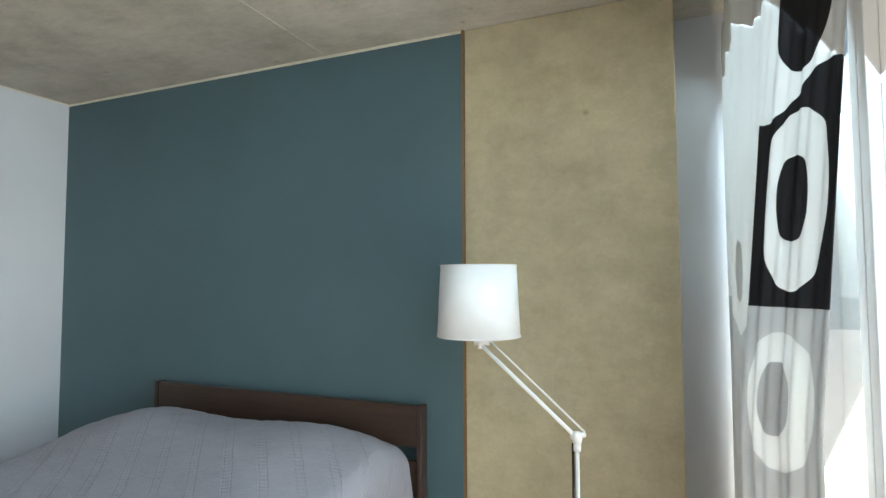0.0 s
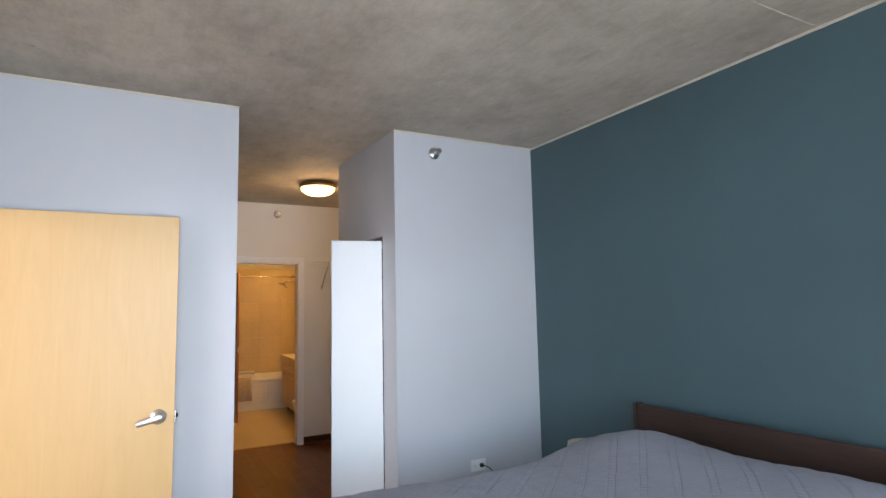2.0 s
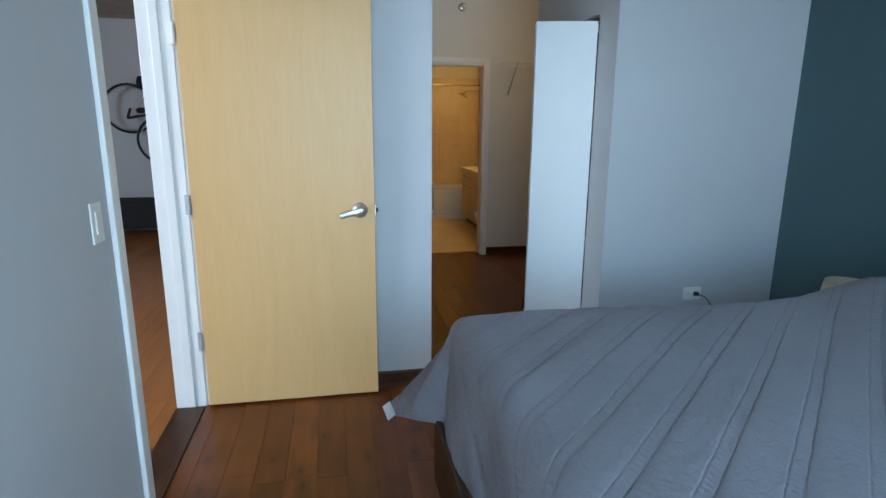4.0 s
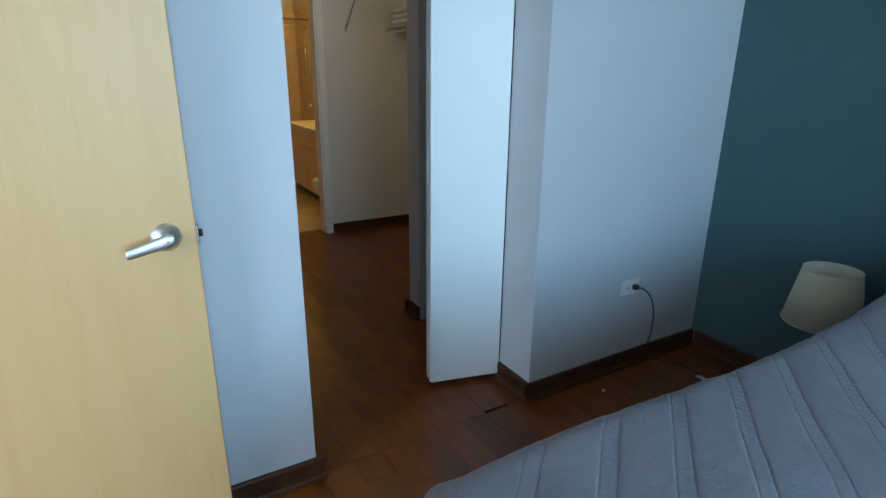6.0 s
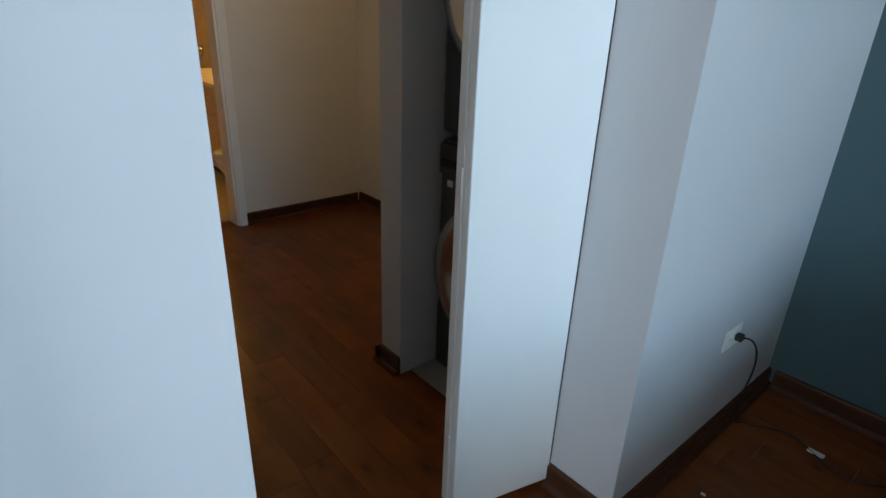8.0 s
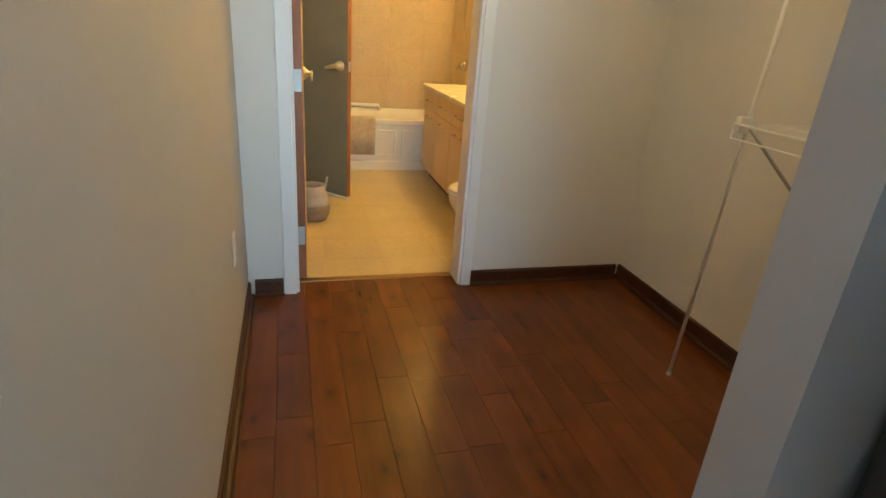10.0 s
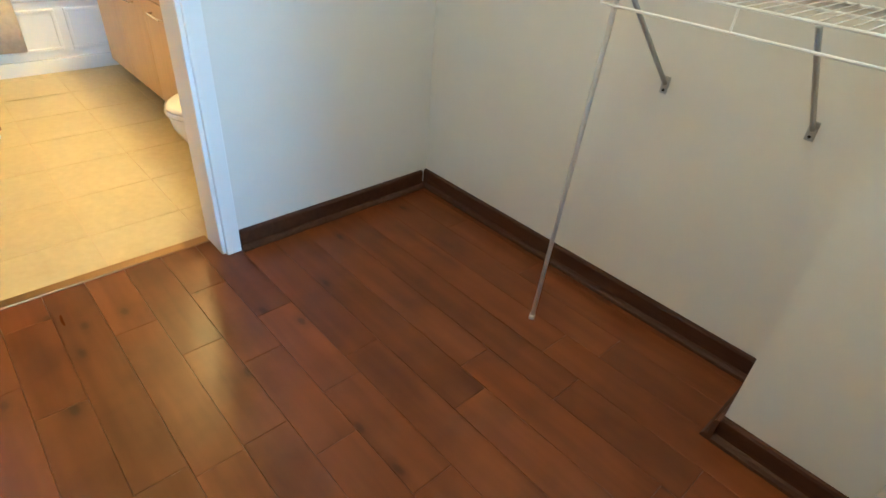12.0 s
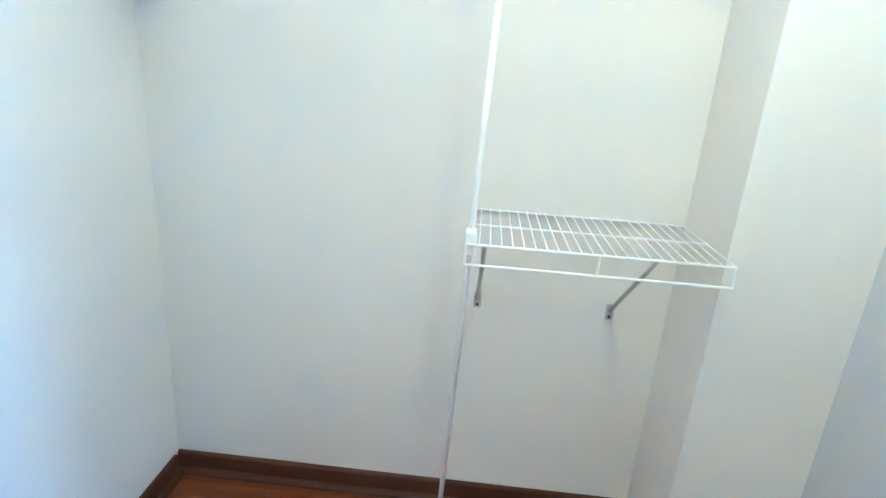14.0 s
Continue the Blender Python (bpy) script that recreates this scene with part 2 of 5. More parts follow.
def quilt_material():
    """Cotton with pairs of puckered stitch lines that run across the bed at a slant."""
    m, nt, b = material("grey_quilted_cotton", 0.9)
    vec = world_coords(nt)
    uv = nt.nodes.new("ShaderNodeUVMap")
    uv.uv_map = "cloth"
    sep = nt.nodes.new("ShaderNodeSeparateXYZ")
    nt.links.new(uv.outputs[0], sep.inputs[0])
    ca, sa = math.cos(radians(42)), math.sin(radians(42))
    wob = mathn(nt, "MULTIPLY", noise_tex(nt, uv.outputs[0], 9, 2), 0.009)
    across = mathn(nt, "ADD", mathn(nt, "MULTIPLY_ADD", sep.outputs["X"], ca, mathn(nt, "MULTIPLY", sep.outputs["Y"], sa)), wob)
    along = mathn(nt, "MULTIPLY_ADD", sep.outputs["X"], -sa, mathn(nt, "MULTIPLY", sep.outputs["Y"], ca))
    fr = mathn(nt, "SUBTRACT", mathn(nt, "FRACT", mathn(nt, "DIVIDE", mathn(nt, "ADD", across, 10.0), 0.13)), 0.5)
    near = mathn(nt, "ABSOLUTE", mathn(nt, "SUBTRACT", mathn(nt, "ABSOLUTE", fr), 0.115))
    line = ramp(nt, near, (0.0, (0, 0, 0)), (0.018, (0.7, 0.7, 0.7)), (0.04, (1, 1, 1)))
    band = ramp(nt, mathn(nt, "ABSOLUTE", fr), (0.10, (1, 1, 1)), (0.22, (0, 0, 0)))
    ticks = mathn(nt, "MULTIPLY", mathn(nt, "SINE", mathn(nt, "MULTIPLY_ADD", along, 300.0, mathn(nt, "MULTIPLY", fr, 14.0))), band)
    blot = noise_tex(nt, vec, 2.5, 4)
    weave = noise_tex(nt, vec, 420, 2)
    crumple = noise_tex(nt, vec, 42, 5, 0.65, 0.6)
    nt.links.new(ramp(nt, blot, (0.3, (0.220, 0.214, 0.252)), (0.7, (0.258, 0.250, 0.292))), b.inputs["Base Color"])
    b.inputs["Sheen Weight"].default_value = 0.12
    h = mathn(nt, "MULTIPLY_ADD", weave, 0.10, mathn(nt, "MULTIPLY", crumple, 1.7))
    h = mathn(nt, "ADD", h, mathn(nt, "MULTIPLY_ADD", ticks, 0.15, mathn(nt, "MULTIPLY", line, 0.75)))
    bump(nt, b, h, 0.6, 0.007)
    return m


def thin_cloth(name, colour, through_light=0.45):
    """Cloth that lets part of the light through."""
    m, nt, b = material(name, 0.85)
    vec = world_coords(nt)
    weave = noise_tex(nt, vec, 300, 2)
    folds = noise_tex(nt, vec, 7, 3)
    lo, hi = tuple(c * 0.93 for c in colour), tuple(min(1, c * 1.05) for c in colour)
    col = ramp(nt, folds, (0.3, lo), (0.7, hi))
    nt.links.new(col, b.inputs["Base Color"])
    tr = nt.nodes.new("ShaderNodeBsdfTranslucent")
    nt.links.new(col, tr.inputs["Color"])
    mx = nt.nodes.new("ShaderNodeMixShader")
    mx.inputs[0].default_value = through_light
    nt.links.new(b.outputs[0], mx.inputs[1])
    nt.links.new(tr.outputs[0], mx.inputs[2])
    nt.links.new(mx.outputs[0], nt.nodes["Material Output"].inputs["Surface"])
    bump(nt, b, weave, 0.2, 0.002)
    return m


def glowing(name, colour, strength):
    m, nt, b = material(name, 0.3)
    b.inputs["Base Color"].default_value = (0.85, 0.75, 0.55, 1)
    b.inputs["Emission Color"].default_value = (*colour, 1)
    b.inputs["Emission Strength"].default_value = strength
    return m


def glass(name, tint=(0.95, 0.97, 0.97)):
    m, nt, b = material(name, 0.02)
    b.inputs["Base Color"].default_value = (*tint, 1)
    b.inputs["Transmission Weight"].default_value = 1.0
    b.inputs["IOR"].default_value = 1.45
    return m


QUILT = quilt_material()
SHADE_WHITE = thin_cloth("white_lampshade_fabric", (0.80, 0.80, 0.80), 0.25)
SHADE_CREAM = thin_cloth("cream_lampshade_fabric", (0.72, 0.66, 0.50), 0.25)
LAMP_GLASS = glowing("lit_alabaster_glass", (1.0, 0.62, 0.22), 5.0)
PANE = glass("window_glass")
DARK_GLASS = plain("dark_door_glass", (0.02, 0.02, 0.022), 0.08)
MIRROR = plain("mirror_glass", (0.9, 0.9, 0.9), 0.02, 1.0, 0.0)


# ---------------------------------------------------------------- building blocks
def finish(name, bm, mat, parent=None, label="", smooth=False):
    me = bpy.data.meshes.new(name)
    bm.normal_update()
    bm.to_mesh(me)
    bm.free()
    for mm in (mat if isinstance(mat, (list, tuple)) else [mat]):
        me.materials.append(mm)
    if smooth:
        for p in me.polygons:
            p.use_smooth = True
    ob = new(name, me)
    if parent is not None:
        ob.parent = parent
    if label:
        ob["label"] = label
    return ob




def box(x0, y0, z0, x1, y1, z1, bevel=0.0, bm=None, seg=2):
    own = bmesh.new()
    bmesh.ops.create_cube(own, size=1)
    for v in own.verts:
        v.co = Vector(((x0 + x1) / 2 + v.co.x * (x1 - x0), (y0 + y1) / 2 + v.co.y * (y1 - y0), (z0 + z1) / 2 + v.co.z * (z1 - z0)))
    if bevel:
        bmesh.ops.bevel(own, geom=own.edges[:], offset=bevel, segments=seg, affect="EDGES", profile=0.5)
    return own if bm is None else join(bm, own)


def join(bm, other, m=None):
    if m is not None:
        other.transform(m)
    me = bpy.data.meshes.new("tmp")
    other.to_mesh(me)
    other.free()
    bm.from_mesh(me)
    bpy.data.meshes.remove(me)
    return bm


def tube(points, radius, sides=10, bm=None, closed=False, cap=True):
    """A round bar along points."""
    own = bmesh.new()
    pts = [Vector(p) for p in points]
    rings, up = [], None
    n = len(pts)
    for k, p in enumerate(pts):
        if closed:
            d = (pts[(k + 1) % n] - pts[k - 1]).normalized()
        else:
            d = (pts[min(k + 1, n - 1)] - pts[max(k - 1, 0)]).normalized()
        if up is None:
            up = d.orthogonal().normalized()
        up = (up - d * up.dot(d)).normalized()
        side = d.cross(up)
        r = radius[k] if isinstance(radius, (list, tuple)) else radius
        rings.append([own.verts.new(p + (up * math.cos(a) + side * math.sin(a)) * r)
                      for a in (2 * math.pi * j / sides for j in range(sides))])
    pairs = list(zip(rings, rings[1:])) + ([(rings[-1], rings[0])] if closed else [])
    for a, b in pairs:
        for j in range(sides):
            own.faces.new((a[j], a[(j + 1) % sides], b[(j + 1) % sides], b[j]))
    if cap and not closed:
        own.faces.new(list(reversed(rings[0])))
        own.faces.new(rings[-1])
    return own if bm is None else join(bm, own)


def lathe(profile, sides=32, at=(0, 0, 0), bm=None, axis="z", wall=0.0):
    """A turned shape from (radius, height) pairs; wall: closes an open shell with that thickness."""
    own = bmesh.new()
    prof = list(profile)
    if wall:
        prof = prof + [(max(r - wall, 0.0005), h) for r, h in reversed(prof)]
    rings = []
    for r, h in prof:
        if r < 1e-6:
            rings.append([own.verts.new((0, 0, h))])
        else:
            rings.append([own.verts.new((r * math.cos(2 * math.pi * j / sides), r * math.sin(2 * math.pi * j / sides), h)) for j in range(sides)])
    loops = list(zip(rings, rings[1:])) + ([(rings[-1], rings[0])] if wall else [])
    for a, b in loops:
        for j in range(sides):
            k = (j + 1) % sides
            if len(a) == 1 and len(b) == 1:
                continue
            if len(a) == 1:
                own.faces.new((a[0], b[k], b[j]))
            elif len(b) == 1:
                own.faces.new((a[j], a[k], b[0]))
            else:
                own.faces.new((a[j], a[k], b[k], b[j]))
    if not wall:
        if len(rings[0]) > 1:
            own.faces.new(list(reversed(rings[0])))
        if len(rings[-1]) > 1:
            own.faces.new(rings[-1])
    turn = {"z": Matrix(), "x": Matrix.Rotation(radians(90), 4, "Y"), "-x": Matrix.Rotation(radians(-90), 4, "Y"),
            "y": Matrix.Rotation(radians(-90), 4, "X"), "-y": Matrix.Rotation(radians(90), 4, "X")}[axis]
    own.transform(Matrix.Translation(at) @ turn)
    return own if bm is None else join(bm, own)


def structure(name, bm, mat, label):
    return tagged(finish(name, bm, mat), label, "", "", "structure")


# ---------------------------------------------------------------- plan
H = 2.735                     # bedroom and corridor ceiling
Y_S = -3.325                  # bedroom's south wall
Y_C = -2.146                  # corridor's south wall
Y_L = -1.150                  # laundry closet's front
X_B = -3.040                  # bathroom wall
Y_N = -0.078                  # back of the niche
X_N = -1.116                  # niche's east wall
X_G = 4.12                    # window wall
H_B = 2.50                    # bathroom ceiling

structure("wall_north", box(-0.12, 0, 0, 2.860, 0.15, H), BLUE_WALL, "slate blue painted accent wall behind the bed")
bm = box(2.873, 0.004, 0, 3.80, 0.30, H, 0.006)
for z in (0.98, 1.86):
    box(2.874, 0.0025, z - 0.004, 3.799, 0.0045, z + 0.004, bm=bm)
box(3.27, 0.0027, 0.1, 3.276, 0.0043, 2.2, bm=bm)
structure("wall_north_concrete", bm, WALL_CONC, "bare tan concrete wall pier beside the window")
structure("wall_north_recess", box(3.70, 0.3005, 0, 4.30, 0.45, H), GREY_WALL, "pale grey wall end in the window recess")
structure("trim_joint", box(2.8605, -0.003, 0, 2.8725, 0.012, H), CAULK, "thin brown joint between blue wall and concrete")
structure("trim_bead", box(0, -0.008, H - 0.016, 2.860, -0.0005, H - 0.001, 0.003), BEAD, "cream bead along the top of the blue wall")
structure("trim_bead_pier", box(0.0125, Y_S + 0.001, H - 0.012, 0.018, Y_C, H - 0.001), BEAD, "cream bead along the top of the grey wall")
structure("trim_bead_closet", box(0.0005, Y_L, H - 0.012, 0.006, -0.009, H - 0.001), BEAD, "cream bead along the closet wall top")
# sprinkler wall and laundry closet
bm = box(-0.13, Y_L, 0, 0, -0.0, H)
box(-0.224, Y_L, 0, -0.1302, Y_L + 0.11, H, bm=bm)
structure("wall_closet", bm, GREY_WALL, "pale grey closet wall with a sprinkler high up")
bm = box(-0.9848, Y_L, 2.03, -0.2242, Y_L + 0.11, H)
for v in bm.verts:
    if v.co.x < -0.9 and v.co.y < Y_L + 0.01:
        v.co.y = -1.187
structure("wall_closet_header", bm, GREY_WALL, "pale grey wall above the laundry opening")
structure("wall_closet_stub", box(X_N, -1.187, 0, -0.985, -0.3745, H), GREY_WALL, "narrow wall between laundry and niche")
structure("wall_niche_chase", box(-1.453, -0.374, 0, -0.985, Y_N, H), WHITE_WALL, "boxed-out corner of the closet niche")
structure("wall_niche_back", box(X_B, Y_N + 0.0005, 0, -0.1302, -0.02, H), WHITE_WALL, "off-white back wall of the niche")
# bathroom wall with its doorway
bm = box(X_B - 0.12, -1.052, 0, X_B, -0.03, H)
box(X_B - 0.12, -2.6, 0, X_B, -1.925, H, bm=bm)
box(X_B - 0.12, -1.925, 2.065, X_B, -1.052, H, bm=bm)
structure("wall_bathroom", bm, WHITE_WALL, "off-white wall around the bathroom doorway")
# corridor's south wall with the pier
structure("wall_corridor_south", box(X_B, Y_C - 0.13, 0, -0.1002, Y_C, H), GREY_WALL, "pale grey corridor wall")
structure("wall_pier", box(-0.10, Y_S + 0.0002, 0, 0.012, Y_C, H), GREY_WALL, "pale grey wall behind the open door")
# south wall with the doorway to the hall
bm = box(0.95, Y_S - 0.13, 0, X_G + 0.3, Y_S, H)
box(0.065, Y_S - 0.13, 2.06, 0.95, Y_S, H, bm=bm)
box(-0.30, Y_S - 0.13, 0, 0.065, Y_S, H, bm=bm)
structure("wall_south", bm, GREY_WALL, "pale grey wall with the doorway to the hall")
# window wall: sill, head and mullions
bm = box(X_G + 0.02, -3.35, 0, X_G + 0.16, 0.30, 0.14)
box(X_G + 0.02, -3.35, 2.55, X_G + 0.16, 0.30, H, bm=bm)
structure("wall_east", bm, GREY_WALL, "low sill and head of the window wall")
# ceiling slab with shallow formwork fins
bm = box(-3.5, -3.5, H + 0.001, 4.5, 0.5, H + 0.2)
for x in (2.085,):
    box(x - 0.006, -3.34, H - 0.003, x + 0.006, 0, H + 0.002, bm=bm)
for y in (-1.235, -2.6):
    box(1.3, y - 0.005, H - 0.003, 3.8, y + 0.005, H + 0.002, bm=bm)
structure("ceiling", bm, CEIL_CONC, "bare concrete ceiling with formwork lines")

# floors' base sheets
FLOOR = structure("floor", box(X_B - 0.02, -3.48, -0.12, X_G + 0.16, 0.32, -0.0135), SUBFLOOR, "reddish brown plank floor")

ORIGIN = {}


def thing(name, at, label, category, group=""):
    """An Empty at a thing's base; its parts are given in the room's coordinates."""
    e = new(name)
    e.empty_display_size = 0.1
    e.location = at
    ORIGIN[e.name] = Vector(at)
    return tagged(e, label, category, group)


def part(name, bm, mat, parent, label="", smooth=False):
    origin = ORIGIN.get(parent.name, Vector())
    bm.transform(Matrix.Translation(-origin))
    ob = finish(name, bm, mat, parent, label, smooth)
    ORIGIN[ob.name] = origin
    return ob


def spin(bm, angle, about):
    bm.transform(Matrix.Translation(about) @ Matrix.Rotation(radians(angle), 4, "Z") @ Matrix.Translation(-Vector(about)))
    return bm


# ---------------------------------------------------------------- baseboards and casings
def baseboard(name, x0, y0, x1, y1, nx, ny, mat=BASE_WOOD):
    """A board with a quarter-round foot along a wall; (nx, ny) points into the room."""
    bm = bmesh.new()
    d = Vector((x1 - x0, y1 - y0, 0))
    out = Vector((nx, ny, 0))
    prof = [(0.0, 0.0), (0.030, 0.0), (0.029, 0.010), (0.022, 0.019), (0.013, 0.022), (0.013, 0.074), (0.009, 0.082), (0.0, 0.084)]
    ends = []
    for p in (Vector((x0, y0, 0)), Vector((x1, y1, 0))):
        ends.append([bm.verts.new(p + out * (a + 0.0005) + Vector((0, 0, h))) for a, h in prof])
    for k in range(len(prof) - 1):
        bm.faces.new((ends[0][k], ends[1][k], ends[1][k + 1], ends[0][k + 1]))
    bm.faces.new(ends[0])
    bm.faces.new(list(reversed(ends[1])))
    bmesh.ops.recalc_face_normals(bm, faces=bm.faces[:])
    return structure(name, bm, mat, "dark brown wooden baseboard with a rounded foot")


baseboard("baseboard_north", 0.03, 0, 2.860, 0, 0, -1)
baseboard("baseboard_concrete", 2.875, 0.004, 3.80, 0.004, 0, -1)
baseboard("baseboard_closet", 0, 0.0, 0, Y_L - 0.03, 1, 0)
baseboard("baseboard_closet_return", 0.0, Y_L, -0.224, Y_L, 0, -1)
baseboard("baseboard_pier", 0.012, Y_C + 0.03, 0.012, Y_S + 0.015, 1, 0)
baseboard("baseboard_south", 1.006, Y_S, 4.1, Y_S, 0, 1)
baseboard("baseboard_corridor", 0.0, Y_C, X_B + 0.03, Y_C, 0, 1)
baseboard("baseboard_bath_south", X_B, Y_C + 0.03, X_B, -1.982, 1, 0)
baseboard("baseboard_bath_north", X_B, -1.001, X_B, Y_N - 0.03, 1, 0)
baseboard("baseboard_niche", X_B, Y_N, -1.453, Y_N, 0, -1)
baseboard("baseboard_chase_side", -1.453, Y_N - 0.03, -1.453, -0.404, -1, 0)
baseboard("baseboard_chase", -1.453, -0.374, X_N, -0.374, 0, -1)
baseboard("baseboard_niche_east", X_N, -0.404, X_N, -1.217, -1, 0)
baseboard("baseboard_stub", X_N, -1.187, -0.985, -1.187, 0, -1)


def casing(name, pieces, label):
    bm = bmesh.new()
    for p in pieces:
        box(*p, 0.004, bm=bm)
    return structure(name, bm, TRIM, label)


casing("trim_hall_door", [(0.945, Y_S + 0.0005, 0, 1.005, Y_S + 0.018, 2.115), (0.014, Y_S + 0.0005, 2.055, 0.9445, Y_S + 0.018, 2.115),
                          (0.014, Y_S + 0.0005, 0, 0.080, Y_S + 0.012, 2.0545),
                          (0.0655, Y_S - 0.145, 0, 0.088, Y_S, 2.055), (0.926, Y_S - 0.145, 0, 0.9495, Y_S, 2.055),
                          (0.088, Y_S - 0.145, 2.034, 0.926, Y_S, 2.0595), (0.088, Y_S - 0.09, 0, 0.101, Y_S - 0.05, 2.034)],
       "white painted frame of the hall doorway")
casing("trim_bath_door", [(X_B + 0.0005, -1.060, 0, X_B + 0.017, -1.004, 2.120), (X_B + 0.0005, -1.977, 0, X_B + 0.017, -1.918, 2.120),
                          (X_B + 0.0005, -1.918, 2.062, X_B + 0.017, -1.060, 2.120),
                          (X_B - 0.135, -1.073, 0, X_B + 0.0003, -1.0525, 2.064), (X_B - 0.135, -1.9245, 0, X_B + 0.0003, -1.904, 2.064),
                          (X_B - 0.135, -1.904, 2.043, X_B + 0.0003, -1.073, 2.0645)],
       "white painted frame of the bathroom doorway")
structure("trim_threshold", box(X_B - 0.16, -1.904, -0.01, X_B - 0.115, -1.073, 0.006, 0.004), BRASS, "brass threshold strip between wood and tile")


# ---------------------------------------------------------------- doors
def lever(parent, x, y, z, nx, ny, ax, ay, mat=SATIN):
    """A wide domed rose with a flat lever that points along (ax, ay); (nx, ny) points away from the door."""
    n, a = Vector((nx, ny, 0)), Vector((ax, ay, 0))
    c = Vector((x, y, z))
    rose = tube([c, c + n * 0.003, c + n * 0.008, c + n * 0.015, c + n * 0.024, c + n * 0.030, c + n * 0.044],
                [0.0385, 0.0385, 0.0365, 0.029, 0.0185, 0.0145, 0.0135], 28)
    h = part("rose", rose, mat, parent, "wide domed satin nickel rose", True)
    bm = bmesh.new()
    up = Vector((0, 0, 1))
    rings = []
    for d, half, thick, fall in ((-0.0195, 0.008, 0.004, 0.004), (-0.014, 0.0150, 0.006, 0.003), (0.0, 0.0190, 0.007, 0.0), (0.03, 0.0170, 0.0065, -0.006),
                                 (0.062, 0.0150, 0.006, -0.014), (0.092, 0.0135, 0.0055, -0.022), (0.099, 0.0075, 0.004, -0.024)):
        mid = c + n * 0.047 + a * d + up * fall
        rings.append([bm.verts.new(mid + up * (half * math.cos(k * math.tau / 14)) + n * (thick * math.sin(k * math.tau / 14))) for k in range(14)])
    for p, q in zip(rings, rings[1:]):
        for k in range(14):
            bm.faces.new((p[k], p[(k + 1) % 14], q[(k + 1) % 14], q[k]))
    bm.faces.new(rings[0])
    bm.faces.new(rings[-1])
    bmesh.ops.recalc_face_normals(bm, faces=bm.faces)
    arm = part("lever", bm, mat, h, "broad flat satin nickel lever", True)
    part("pin_hole", tube([c + n * 0.052, c + n * 0.0545], 0.0026, 10), BLACK_METAL, h, "small dark release hole")
    return h


d = thing("bedroom_door", (0.0840, -3.3100, 0.01), "open flush maple veneer door with satin chrome lever, standing before the wall", "door")
slab = part("slab", box(0.0620, -3.3070, 0.012, 0.1060, -2.4500, 2.04, 0.003), MAPLE, d)
lever(d, 0.1062, -2.5250, 1.000, 1, 0, 0, -1)
lever(d, 0.0618, -2.5250, 1.000, -1, 0, 0, -1)
part("latch", box(0.0760, -2.4505, 0.965, 0.0920, -2.4425, 1.025, 0.002), CHROME, d, "dark latch plate on the door edge")
part("latch_bolt", box(0.0780, -2.4455, 0.985, 0.0900, -2.4320, 1.006, 0.003), BLACK_METAL, d)
for z in (0.355, 1.04, 1.80):
    bm = tube([(0.1090, -3.3170, z - 0.045), (0.1090, -3.3170, z + 0.045)], 0.007, 10)
    box(0.0852, -3.3345, z - 0.045, 0.1080, -3.3170, z + 0.045, 0.001, bm=bm)
    part("hinge", bm, STEEL if z < 1.5 else WHITE_PLASTIC, d, "steel hinge")

# bifold doors, folded against the closet return
bf = thing("bifold_door", (-0.26, -1.32, 0.02), "white bifold closet door folded open beside the laundry", "door")
ang = math.degrees(math.atan2(-1.486 + 1.157, -0.306 + 0.222))
for k, off in enumerate((0.0, -0.040)):
    L = 0.345
    bm = box(0, 0, 0.022, L, 0.035, 1.995, 0.003)
    bm.transform(Matrix.Translation((-0.222, -1.157, 0)) @ Matrix.Rotation(radians(ang), 4, "Z") @ Matrix.Translation((0, -0.035 - 0.0 + off, 0)))
    part("leaf", bm, LEAF_PAINT, bf)
rot = Matrix.Translation((-0.222, -1.157, 0)) @ Matrix.Rotation(radians(ang), 4, "Z")
for z in (0.25, 1.03, 1.80):
    bm = tube([(0.347, -0.0375, z - 0.035), (0.347, -0.0375, z + 0.035)], 0.0035, 8)
    box(0.3452, -0.056, z - 0.032, 0.3465, -0.019, z + 0.032, bm=bm)
    bm.transform(rot)
    part("hinge", bm, WHITE_PLASTIC, bf, "white painted hinge")
bm = box(-1.05, Y_L + 0.03, 2.005, -0.205, Y_L + 0.06, 2.0295)
structure("trim_bifold_track", bm, GREY_METAL, "dark metal track above the bifold door")


